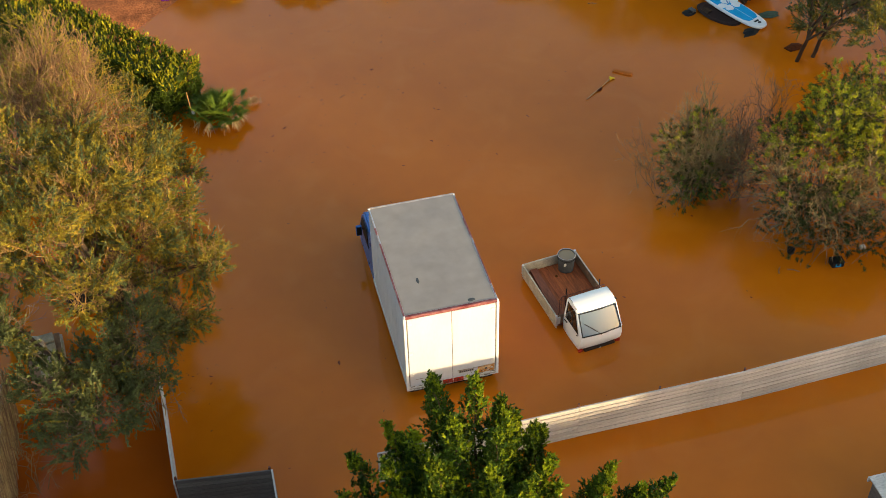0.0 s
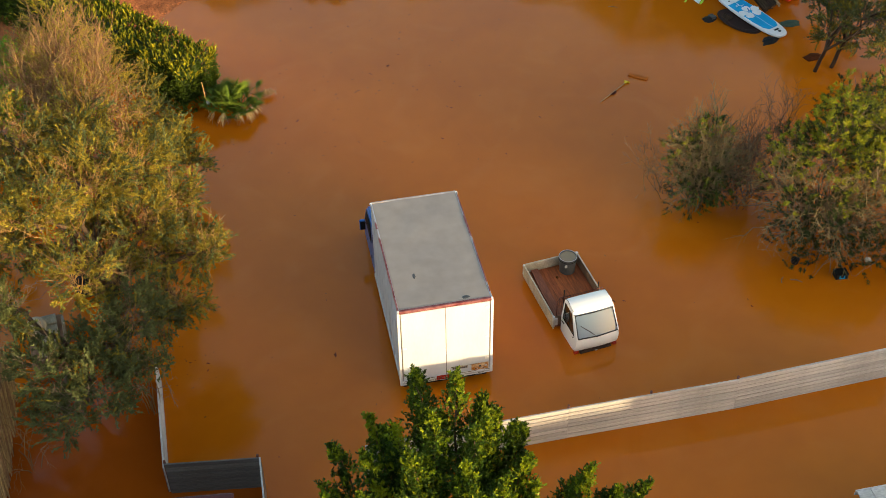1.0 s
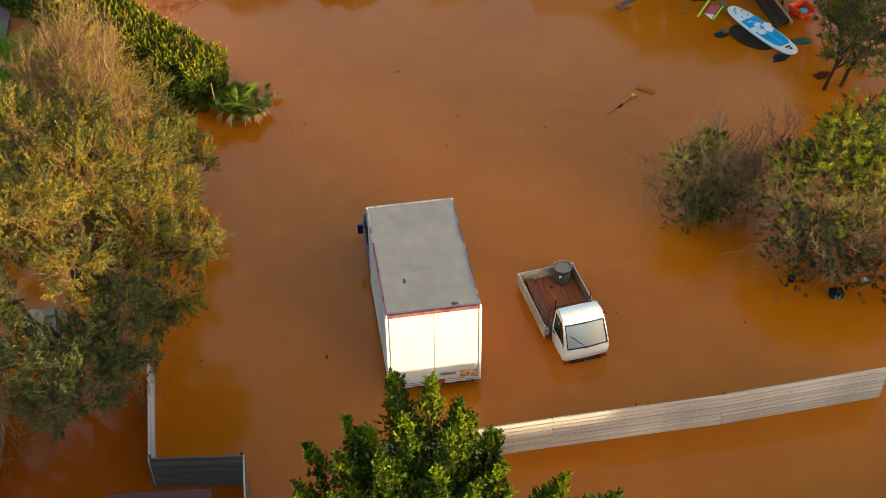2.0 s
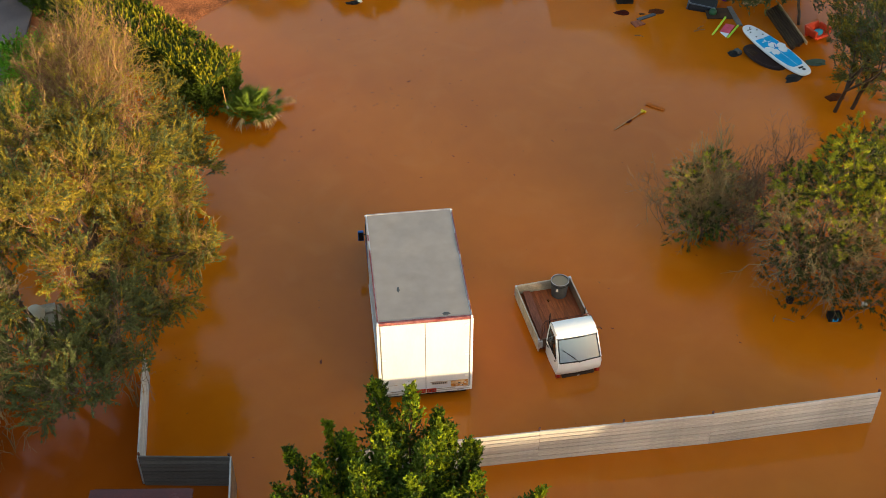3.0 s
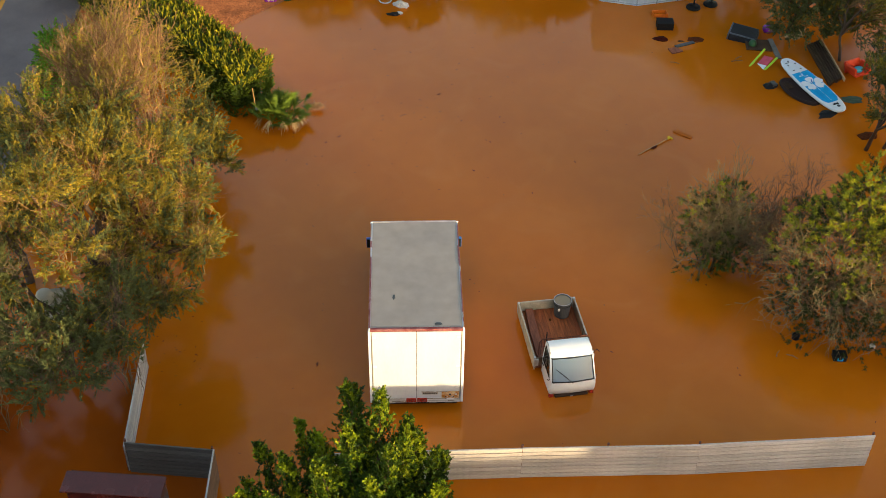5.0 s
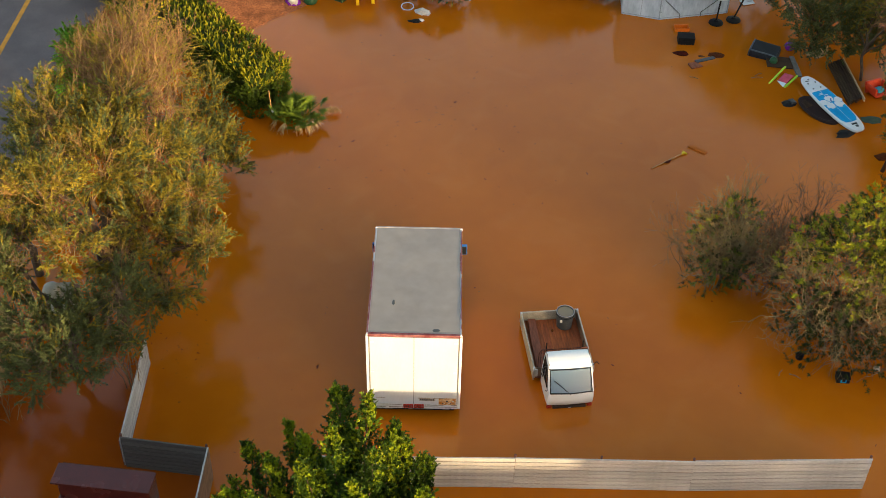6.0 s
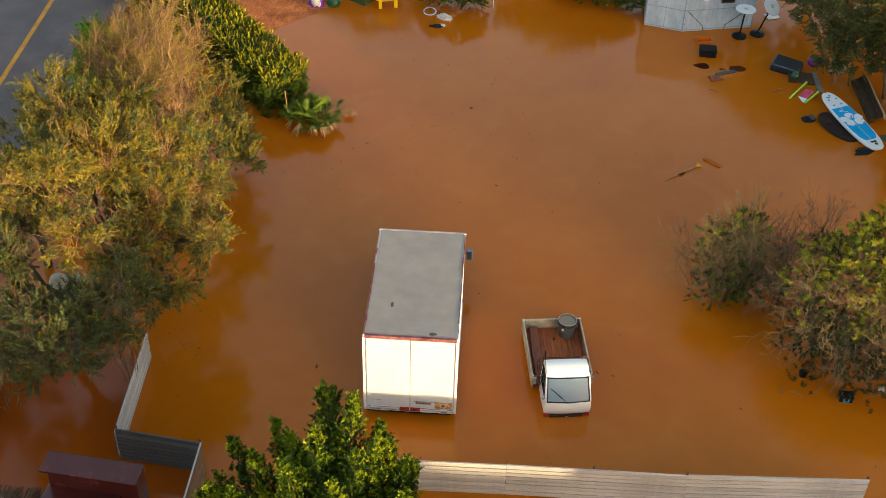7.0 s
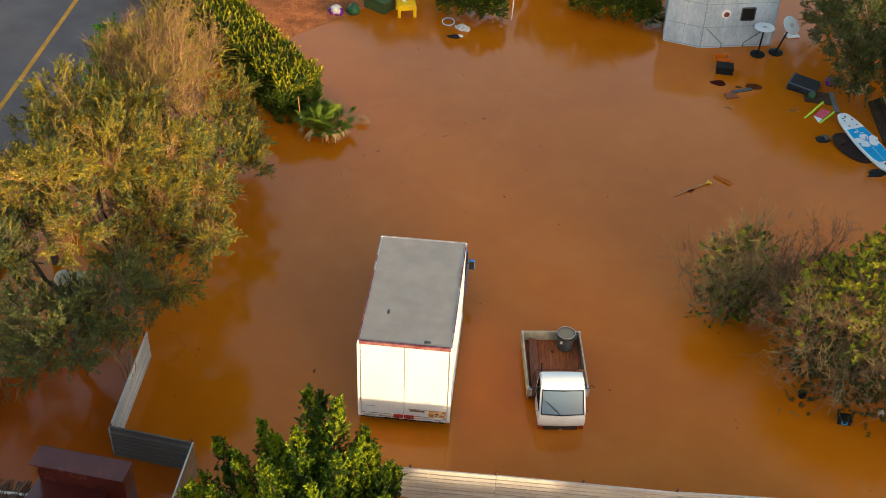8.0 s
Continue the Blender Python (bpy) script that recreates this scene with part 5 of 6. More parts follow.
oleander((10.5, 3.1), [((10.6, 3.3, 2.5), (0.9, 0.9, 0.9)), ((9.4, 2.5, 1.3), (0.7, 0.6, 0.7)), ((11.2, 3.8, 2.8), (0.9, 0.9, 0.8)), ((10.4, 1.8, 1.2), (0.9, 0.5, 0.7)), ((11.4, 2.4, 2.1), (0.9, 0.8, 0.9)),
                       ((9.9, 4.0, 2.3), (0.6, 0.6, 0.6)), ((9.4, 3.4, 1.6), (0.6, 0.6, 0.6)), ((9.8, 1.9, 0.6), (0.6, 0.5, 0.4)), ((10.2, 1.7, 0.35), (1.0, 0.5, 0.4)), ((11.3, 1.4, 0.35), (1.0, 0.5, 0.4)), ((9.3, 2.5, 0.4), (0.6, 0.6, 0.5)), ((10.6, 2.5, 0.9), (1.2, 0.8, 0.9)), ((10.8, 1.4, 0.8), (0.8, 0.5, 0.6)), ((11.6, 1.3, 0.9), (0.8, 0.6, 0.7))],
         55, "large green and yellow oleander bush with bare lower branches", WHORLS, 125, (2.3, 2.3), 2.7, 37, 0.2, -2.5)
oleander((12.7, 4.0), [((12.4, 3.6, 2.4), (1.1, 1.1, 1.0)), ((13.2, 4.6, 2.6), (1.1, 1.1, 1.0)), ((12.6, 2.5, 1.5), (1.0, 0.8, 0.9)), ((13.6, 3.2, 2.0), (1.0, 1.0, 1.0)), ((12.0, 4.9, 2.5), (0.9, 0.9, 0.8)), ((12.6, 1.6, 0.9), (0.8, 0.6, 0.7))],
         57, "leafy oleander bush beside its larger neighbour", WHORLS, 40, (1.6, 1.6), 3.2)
dead = oleander((9.4, 5.3), [((9.4, 5.3, 1.4), (0.9, 0.7, 0.9))], 53, "dead twiggy shrub with hardly a leaf", DEAD, 26, (1.3, 1.0), 2.0, 18, 0.5, 0.3, M_TWIG_DEAD)
dry_fans(dead, (9.4, 5.3, 0), [((9.2, 5.2, 1.1), (0.9, 0.8, 1.1)), ((10.1, 5.2, 2.0), (0.8, 0.7, 1.1)), ((9.1, 4.2, 0.7), (0.6, 0.8, 0.8))], 153, 12, M_TWIG_DEAD, 0.008)

plant("yard_tree", "grey-green tree with dark trunk beside the paddle board", "tree", (14.1, 10.3, 0),
      [((14.3, 10.7, 1.0), (0.7, 0.6, 0.7)), ((14.4, 11.2, 1.7), (0.8, 0.7, 0.7)), ((15.0, 10.6, 2.4), (1.0, 1.0, 0.8)), ((14.5, 12.2, 1.3), (0.7, 0.7, 0.6)), ((15.4, 12.6, 1.9), (0.9, 0.9, 0.8)), ((14.7, 9.3, 2.2), (0.9, 0.8, 0.7)),
       ((15.9, 8.8, 2.8), (1.1, 1.1, 0.9)), ((15.0, 7.8, 2.2), (1.0, 0.9, 0.8)), ((16.3, 11.4, 2.6), (1.1, 1.1, 0.9)), ((15.9, 13.8, 1.8), (0.9, 0.9, 0.8))],
      61, OLIVE_SET, trunk_r=0.07, per_m2=28, bark=M_PALLET, twig_mat=M_TWIG_GREY, twig_share=0.2, stems=2, clump=10, gap=-0.5, fill=(M_OLIVE_COOL, 12))
plant("leaning_tree", "leaning half-bare tree with pale crooked limbs", "tree", (14.4, 15.2, 0),
      [((15.0, 16.0, 2.4), (0.9, 0.9, 0.8)), ((15.6, 15.2, 2.6), (0.9, 0.9, 0.8)), ((14.6, 17.2, 2.6), (0.9, 0.9, 0.8)), ((15.1, 16.0, 1.4), (0.6, 0.6, 0.6)), ((15.6, 15.0, 1.6), (0.7, 0.6, 0.6)), ((14.3, 16.4, 1.8), (0.6, 0.6, 0.5))],
      62, OLIVE_SET, trunk_r=0.06, per_m2=30, twig_mat=M_TWIG, twig_share=0.4, clump=8, gap=-0.35, fill=(M_OLIVE, 6))
plant("grey_willow", "drooping grey-green tree beside the caravan", "tree", (13.0, 17.2, 0),
      [((12.55, 16.7, 1.6), (0.8, 0.7, 0.9)), ((13.35, 16.3, 1.6), (0.8, 0.7, 0.9)), ((13.05, 17.2, 2.3), (1.0, 0.9, 1.0)), ((12.25, 17.7, 1.9), (0.8, 0.8, 0.9)),
       ((14.05, 16.9, 2.0), (0.8, 0.8, 0.9)), ((14.65, 17.9, 2.4), (1.1, 1.0, 1.0)), ((13.35, 18.4, 2.7), (1.1, 1.0, 1.0)), ((14.05, 16.2, 1.2), (0.6, 0.5, 0.6)),
       ((12.35, 18.9, 2.0), (0.8, 0.8, 1.0)), ((15.25, 16.8, 1.9), (0.8, 0.8, 0.8)), ((12.75, 16.3, 0.9), (0.6, 0.5, 0.6)), ((13.45, 15.9, 1.0), (0.6, 0.5, 0.5)), ((14.65, 16.0, 1.0), (0.7, 0.6, 0.6)), ((12.15, 19.6, 1.3), (0.5, 0.7, 0.8))],
      63, COOL_SET, trunk_r=0.09, per_m2=27, twig_mat=M_TWIG, twig_share=0.1, clump=10, gap=-0.5, fill=(M_OLIVE_COOL, 12))
# unseen trees added to the north, so that the water mirrors something dark
far_tree = plant("tall_carob", "tall dark green tree, unseen, added for its dark reflection", "tree", (13.6, 24.2, 0.2),
      [((13.6, 24.4, 5.6), (2.0, 1.7, 1.7)), ((11.8, 24.8, 4.4), (1.6, 1.5, 1.5)), ((15.5, 24.6, 4.6), (1.7, 1.5, 1.6)), ((13.0, 24.0, 3.4), (1.4, 1.0, 1.1)), ((17.2, 24.9, 3.9), (1.5, 1.4, 1.4))],
      66, [("foliage", M_HEDGE, 0.8, 11, 0.45, 0.24, 0.11, 0.9, 0.0)], trunk_r=0.2, per_m2=16, twig_share=0.1)
for x, y, a in ((4.6, 26.0, 40), (-3.4, 27.2, 200)):
    copy_thing(far_tree, pose(x, y, -2.4, 0, 0, a))
BUSH_SET = [("foliage", M_HEDGE, 0.82, 30, 0.18, 0.062, 0.027, 0.8, 0.0), ("yellow_growth", M_HEDGE_TIP, 0.18, 24, 0.18, 0.055, 0.022, 0.7, 0.0)]
plant("round_bush", "rounded dark green bush at the water's edge", "bush", (0.0, 20.2, 0),
      [((-0.7, 20.3, 0.6), (0.6, 0.55, 0.7)), ((0.1, 20.1, 0.7), (0.7, 0.6, 0.7)), ((0.7, 20.0, 0.55), (0.5, 0.5, 0.6))], 64, BUSH_SET, trunk_r=0.04, per_m2=85, twig_share=0.1, stems=2, fill=(M_HEDGE, 35))
plant("round_bush", "dark green bushes growing beside the caravan", "bush", (5.2, 20.9, 0),
      [((4.1, 21.1, 0.6), (0.6, 0.6, 0.7)), ((4.9, 20.9, 0.7), (0.7, 0.6, 0.8)), ((5.7, 20.7, 0.7), (0.7, 0.6, 0.7)), ((6.3, 20.6, 0.5), (0.5, 0.5, 0.6))], 65, BUSH_SET, trunk_r=0.04, per_m2=62, twig_share=0.1, stems=2, fill=(M_HEDGE, 35))

# ---- caravan and the things drifting round it ----


def make_caravan():
    t = thing("caravan", pose(0, 0, 0), "old pale blue sheet-metal caravan standing in water", "caravan")
    pts = [(6.82, 19.43), (8.12, 19.06), (10.63, 19.66), (10.35, 21.5), (6.95, 21.6)]
    part("body", slab(bmesh.new(), pts, -0.5, 1.95), M_CARAVAN, t)
    part("roof", slab(bmesh.new(), [(8.7 + (x - 8.7) * 1.02, 20.3 + (y - 20.3) * 1.02) for x, y in pts], 1.95, 2.02), M_WHITE, t)
    A, B, C = Vector((6.82, 19.43, 0)), Vector((8.12, 19.06, 0)), Vector((10.63, 19.66, 0))

    def face(a, b):
        d = (b - a).normalized()
        out = Vector((d.y, -d.x, 0))
        return Matrix(((d.x, out.x, 0, a.x), (d.y, out.y, 0, a.y), (0, 0, 1, 0), (0, 0, 0, 1))), (b - a).length

    ms, ls = face(B, C)
    mf, lf = face(A, B)
    for m, ln in ((ms, ls), (mf, lf)):
        for z in (0.06, 0.82, 1.7):
            part("seam", boxed(0.01, ln - 0.01, -0.004, 0.012, z - 0.012, z + 0.012, 0.003, m), M_CARTRIM, t)
        part("corner_trim", boxed(ln - 0.03, ln + 0.012, -0.006, 0.018, 0, 1.94, 0.005, m), M_CARTRIM, t)
    part("panel_joint", boxed(lf * 0.5 - 0.008, lf * 0.5 + 0.008, -0.004, 0.008, 0.06, 1.7, 0.002, mf), M_CARTRIM, t)
    w = part("window", boxed(1.27, 1.77, 0.0, 0.03, 1.04, 1.54, 0.05, ms), M_GREY, t, "dark rounded window")
    part("pane", boxed(1.31, 1.73, 0.024, 0.036, 1.08, 1.50, 0.005, ms), M_BLACK, w)
    v = part("round_vent", lathe(bmesh.new(), [(0.15, 0), (0.17, 0.012), (0.15, 0.024)], 24, ms @ pose(0.72, 0.0, 1.32, -90, 0, 0)), M_WHITE, t, "round porthole with rusty red centre")
    part("centre", lump(bmesh.new(), 0.11, (1, 0.2, 0.9), 0.4, 2, 4, ms @ pose(0.74, 0.03, 1.30)), M_RED, v)
    for x0, x1 in ((0.12, 0.75), (2.4, 1.55)):
        part("brace", rod(bmesh.new(), [ms @ Vector((x0, 0.02, 0.78)), ms @ Vector((x1, 0.02, 0.16))], 0.012, 6), M_GREY, t)
        part("brace_foot", rod(bmesh.new(), [ms @ Vector((x1, 0.02, 0.16)), ms @ Vector((x1, 0.02, 0.0))], 0.012, 6), M_GREY, t)
    for z in (0.3, 0.55, 1.1, 1.4):
        part("hinge", boxed(-0.05, 0.07, 0.0, 0.02, z - 0.02, z + 0.02, 0.004, ms), M_CARTRIM, t)


def pedestal(x, y, top, h, tilt, label):
    t = thing("pedestal_table", pose(x, y, 0), label, "table", "round pedestal tables")
    part("base", lathe(bmesh.new(), [(0.24, -0.02), (0.26, 0.02), (0.24, 0.07), (0.10, 0.10), (0.05, 0.14)], 24), M_BLACK, t, "round black weighted foot", smooth=False)
    e = Vector((top[0] - x, top[1] - y, h))
    part("pole", rod(bmesh.new(), [(0, 0, 0.08), e], 0.03, 10), M_BLACK, t)
    m = Matrix.Translation(e) @ pose(0, 0, 0, *tilt)
    tp = part("top", lathe(bmesh.new(), [(0.32, -0.02), (0.345, -0.012), (0.35, 0.0), (0.345, 0.012), (0.32, 0.018), (0.05, 0.016)], 40, m), M_SUPWHITE, t, "round white table top")
    part("hub", lathe(bmesh.new(), [(0.09, 0.018), (0.08, 0.03), (0.02, 0.034)], 20, m), M_CLOTH, tp)
    part("ring", lathe(bmesh.new(), [(0.24, 0.018), (0.235, 0.023), (0.21, 0.023)], 28, m), M_SUPWHITE, tp)


def crate(name, x, y, z, w, d, h, rz, m, label, cat, open_top=True, tilt=0):
    t = thing(name, pose(x, y, z, tilt, 0, rz), label, cat)
    b = 0.02
    part("floor", boxed(-w / 2, w / 2, -d / 2, d / 2, 0, b, 0.004), m, t)
    for sx in (-1, 1):
        part("side", boxed(sx * (w / 2 - b / 2) - b / 2, sx * (w / 2 - b / 2) + b / 2, -d / 2, d / 2, b, h, 0.005), m, t)
        part("end", boxed(-w / 2 + b, w / 2 - b, sx * (d / 2 - b / 2) - b / 2, sx * (d / 2 - b / 2) + b / 2, b, h, 0.005), m, t)
    if not open_top:
        part("lid", boxed(-w / 2 - 0.01, w / 2 + 0.01, -d / 2 - 0.01, d / 2 + 0.01, h, h + 0.04, 0.012), m, t)
        part("grip", boxed(-w / 5, w / 5, -d / 2 - 0.03, -d / 2 - 0.005, h * 0.6, h * 0.75, 0.008), m, t)
    else:
        for k in (-1, 0, 1):
            part("rib", boxed(k * w / 4 - 0.012, k * w / 4 + 0.012, -d / 2 - 0.008, -d / 2, 0.02, h - 0.01, 0.003), m, t)
    return t


def sup_board():
    t = thing("paddle_board", pose(12.95, 13.58, 0.15, 2, -3, 21.5), "white and blue inflatable paddle board with flower print", "paddle board")

    def outline(half_l, half_w, n=48):
        pts = []
        for k in range(n):
            a = 2 * math.pi * k / n
            s, c = math.sin(a), math.cos(a)
            y = half_l * math.copysign(abs(s) ** 0.9, s)
            w = half_w * (1 - 0.12 * max(0, y / half_l))
            pts.append((w * math.copysign(abs(c) ** 0.62, c), y))
        return pts

    bm = bmesh.new()
    rings = [(outline(1.60, 0.34), -0.06), (outline(1.655, 0.395), -0.035), (outline(1.665, 0.405), 0.0), (outline(1.655, 0.395), 0.035), (outline(1.60, 0.34), 0.06)]
    vs = [[bm.verts.new((x, y, z + 0.05 * max(0, abs(y) / 1.66 - 0.6) ** 1.5)) for x, y in o] for o, z in rings]
    n = len(vs[0])
    for a, b in zip(vs, vs[1:]):
        for k in range(n):
            bm.faces.new((a[k], a[(k + 1) % n], b[(k + 1) % n], b[k]))
    bm.faces.new(vs[0][::-1])
    bm.faces.new(vs[-1])
    part("hull", bm, M_SUPWHITE, t)
    for sx in (-1, 1):
        pad = [(sx * 0.008, -1.16), (sx * 0.20, -1.14), (sx * 0.29, -0.95), (sx * 0.335, -0.5), (sx * 0.335, 0.3), (sx * 0.32, 0.72), (sx * 0.008, 0.72)]
        part("deck_pad", slab(bmesh.new(), pad if sx > 0 else pad[::-1], 0.061, 0.067), M_SUPBLUE, t, "blue foam deck pad")
    for k in range(5):
        a = 2 * math.pi * k / 5 + 0.3
        pet = [(0.045 * math.cos(a + q) * 0.9 + 0.22 * math.cos(a) * p + 0.10 * w * math.sin(a), 0.22 * math.sin(a) * p - 0.10 * w * math.cos(a))
               for p, w, q in ((0.15, -0.3, 0), (0.6, -1.05, 0), (1.0, -1.1, 0), (1.25, -0.5, 0), (1.18, 0, 0), (1.3, 0.5, 0), (1.0, 1.1, 0), (0.6, 1.05, 0), (0.15, 0.3, 0))]
        part("petal", slab(bmesh.new(), [(x * 1.3 + 0.02, y * 1.3 + 0.0) for x, y in pet], 0.067, 0.0705 + 0.0006 * k), M_SUPWHITE, t)
    part("stamen", slab(bmesh.new(), [(0.0, 0.02), (0.05, 0.03), (0.04, 0.08), (0.11, 0.2), (0.08, 0.21), (0.0, 0.09)], 0.0705, 0.0755), M_BLUE, t)
    for x, y, w in ((-0.1, 0.5, 0.16), (-0.06, 0.56, 0.12), (0.08, 0.44, 0.1)):
        part("print_bar", boxed(x - w / 2, x + w / 2, y - 0.012, y + 0.012, 0.067, 0.071), M_SUPWHITE, t)
    part("logo", boxed(-0.10, 0.10, -1.33, -1.25, 0.066, 0.072, 0.003), M_BLACK, t)
    part("logo", lathe(bmesh.new(), [(0.06, 0.066), (0.06, 0.072)], 16, pose(0.02, -1.42, 0.004)), M_GREY, t)
    for x, y in ((-0.14, 1.2), (0.14, 1.2), (-0.14, 0.88), (0.14, 0.88), (0.0, 1.42)):
        part("tie_ring", lathe(bmesh.new(), [(0.03, 0.062), (0.03, 0.074), (0.012, 0.076)], 10, pose(x, y, 0.01)), M_GREY, t)
    part("bungee_label", boxed(-0.16, 0.0, 1.33, 1.36, 0.066, 0.075, 0.003), M_BLACK, t)
    t.scale = (0.95, 0.95, 0.95)
    d = thing("rubber_ring", pose(12.52, 13.35, 0.02, 3, 0, 30), "flat black rubber float under the paddle board", "float")
    bm = lathe(bmesh.new(), [(0.45, 0.0), (0.55, -0.02), (0.62, 0.02), (0.58, 0.07), (0.48, 0.06), (0.42, 0.03)], 32)
    bmesh.ops.scale(bm, vec=(0.75, 1.35, 1), verts=list(bm.verts))
    part("float", bm, M_SUNKEN, d)
    for k in range(5):
        part("slat", boxed(-0.28 + 0.06 * k, -0.25 + 0.06 * k, 0.25, 0.62, 0.04, 0.066, 0.005), M_PALLET, d)


def lounger():
    t = thing("sun_lounger", pose(11.75, 15.15, 0), "lime green garden chair with pink and white cloth, sunk", "chair")
    m = pose(0, 0, 0, 0, 0, 0)
    part("rail", boxed(-0.03, 0.03, -0.5, 0.5, -0.03, 0.03, 0.012, pose(-0.18, 0.18, 0.10, 14, 0, -42)), M_LIME, t)
    part("rail", boxed(-0.03, 0.03, -0.36, 0.36, -0.03, 0.03, 0.012, pose(0.2, -0.18, 0.08, 14, 0, -46)), M_LIME, t)
    for k, (mm, w) in enumerate(((M_SUPWHITE, -0.26), (M_PINK, -0.02), (M_PINK, 0.18))):
        part("cloth", boxed(-0.16, 0.18, w - 0.12, w + 0.115, 0.0, 0.012, 0.004, pose(0.02, 0.0, 0.05, 14, -8, -44)), mm, t)


def far_things():
    make_caravan()
    pedestal(10.11, 18.90, (10.17, 18.95), 1.06, (0, 0, 0), "round white pedestal table, foot under water")
    pedestal(10.77, 19.13, (11.12, 19.28), 1.04, (30, 34, 0), "round white pedestal table, tipped over sideways")
    crate("orange_crate", 8.82, 18.40, -0.12, 0.52, 0.30, 0.24, 4, M_ORANGE, "bright orange plastic crate, half sunk", "crate")
    crate("black_tool_box", 8.85, 17.55, -0.08, 0.56, 0.42, 0.30, -3, M_BLACK, "black plastic tool box with lid", "box", False)
    t = thing("flat_sheet", pose(11.5, 20.46, 0.03, 4, 0, 20), "white flat sheet drifting on water", "sheet")
    part("sheet", boxed(-0.24, 0.24, -0.17, 0.17, 0, 0.015, 0.004), M_SUPWHITE, t)
    t = thing("storage_bench", pose(11.42, 16.85, 0, 0, 0, -24), "dark navy storage bench with grey-blue end, half sunk", "bench")
    part("body", boxed(-0.46, 0.50, -0.36, 0.38, -0.3, 0.22, 0.09, pose(0, 0, 0, 2, 4, 0)), M_NAVY, t, smooth=False)
    part("lid", boxed(-0.42, 0.46, -0.32, 0.34, 0.222, 0.27, 0.02, pose(0, 0, 0, 2, 4, 0)), M_NAVY, t)
    part("end_panel", boxed(-0.485, -0.455, -0.33, 0.34, -0.2, 0.19, 0.012, pose(0, 0, 0, 2, 4, 0)), M_SLATE, t)
    part("edge_strip", boxed(-0.46, -0.42, -0.34, 0.36, 0.222, 0.275, 0.012, pose(0, 0, 0, 2, 4, 0)), M_SLATE, t)
    part("edge_strip", boxed(-0.42, 0.46, -0.36, -0.325, 0.222, 0.272, 0.012, pose(0, 0, 0, 2, 4, 0)), M_SLATE, t)
    t = thing("split_board", pose(13.2, 16.9, 0.02, 8, -16, 30), "pale split timber board under the willow", "board")
    part("board", slab(bmesh.new(), [(-0.5, -0.2), (0.3, -0.26), (0.55, 0.0), (0.2, 0.24), (-0.3, 0.14)], 0.0, 0.05), M_STRAW, t)
    t = thing("grey_sack", pose(12.54, 17.3, 0.05), "grey soaked sack beneath the willow", "sack")
    part("sack", lump(bmesh.new(), 0.2, (1.2, 0.8, 0.7), 0.5, 3, 12), M_FENCE_DK, t, smooth=True)
    t = thing("dark_table_top", pose(11.85, 16.25, 0.02, 3, 2, -6), "dark brown board drifting flat", "board")
    part("board", boxed(-0.45, 0.42, -0.32, 0.32, 0, 0.05, 0.01), M_PALLET, t)
    t = thing("glass_globe", pose(11.62, 16.22, 0.12), "green glass globe lying in the water", "globe")
    part("globe", lathe(bmesh.new(), [(0.02, -0.14), (0.1, -0.1), (0.14, 0), (0.1, 0.1), (0.02, 0.14)], 20), M_GREEN, t, smooth=True)
    t = thing("purple_ball", pose(12.36, 17.2, 0.12), "shiny purple foil ball", "ball")
    part("ball", lump(bmesh.new(), 0.17, (1, 1, 0.95), 0.12, 3, 5), M_PURPLE, t, smooth=True)
    t = thing("grey_plank", pose(12.33, 16.0, 0.03, 2, 0, 2), "grey weathered plank drifting", "plank")
    part("plank", boxed(-0.085, 0.085, -0.60, 0.60, -0.02, 0.04, 0.008), M_FENCE_DK, t)
    lounger()
    t = thing("black_pot", pose(11.66, 13.75, 0, 0, 0, 20), "broken black plastic device floating", "scrap")
    part("body", lump(bmesh.new(), 0.2, (1.3, 0.8, 0.5), 0.5, 2, 6), M_BLACK, t)
    part("face", boxed(0.0, 0.17, -0.13, 0.1, 0.05, 0.13, 0.02), M_GREY, t)
    sup_board()
    t = thing("black_pouch", pose(13.05, 12.1, 0, 0, 0, 25), "black soaked bag beside the board", "bag")
    part("bag", lump(bmesh.new(), 0.26, (1.3, 0.75, 0.25), 0.5, 2, 8), M_BLACK, t)
    # stack of wet planks
    t = thing("plank_stack", pose(13.7, 14.9, 0, 0, -6, 2), "stack of dark wet planks", "planks")
    for k in range(6):
        part("plank", boxed(-0.20 + 0.072 * k, -0.135 + 0.072 * k, -1.22 + 0.03 * (k % 3), 1.22 - 0.02 * (k % 2), 0.05 + 0.03 * k, 0.16 + 0.03 * k, 0.006), M_PALLET, t)
    part("loose_plank", boxed(0.245, 0.29, -1.30, 1.2, 0.22, 0.34, 0.006), M_STRAW, t, "paler plank on the stack's edge")
    # red and orange chair
    t = thing("red_chair", pose(14.68, 14.5, 0, 0, 0, 25), "red-orange plastic chair with teal cloth", "chair")
    part("back", boxed(-0.32, 0.30, 0.12, 0.2, 0.05, 0.45, 0.03, pose(0, 0, 0, -18, 0, 0)), M_REDPL, t)
    part("seat", boxed(-0.3, 0.3, -0.3, 0.14, 0.06, 0.14, 0.03), M_REDPL, t)
    part("arm", boxed(-0.36, -0.27, -0.28, 0.2, 0.12, 0.36, 0.03), M_REDPL, t)
    part("arm", boxed(0.27, 0.36, -0.28, 0.2, 0.12, 0.36, 0.03), M_REDPL, t)
    part("cloth", lump(bmesh.new(), 0.2, (1.1, 0.8, 0.4), 0.4, 2, 9, pose(0, -0.05, 0.17)), M_TEAL, t, "teal cloth")
    t = thing("green_tarp", pose(14.1, 12.9, 0.02), "small dull green tarp scrap", "tarp")
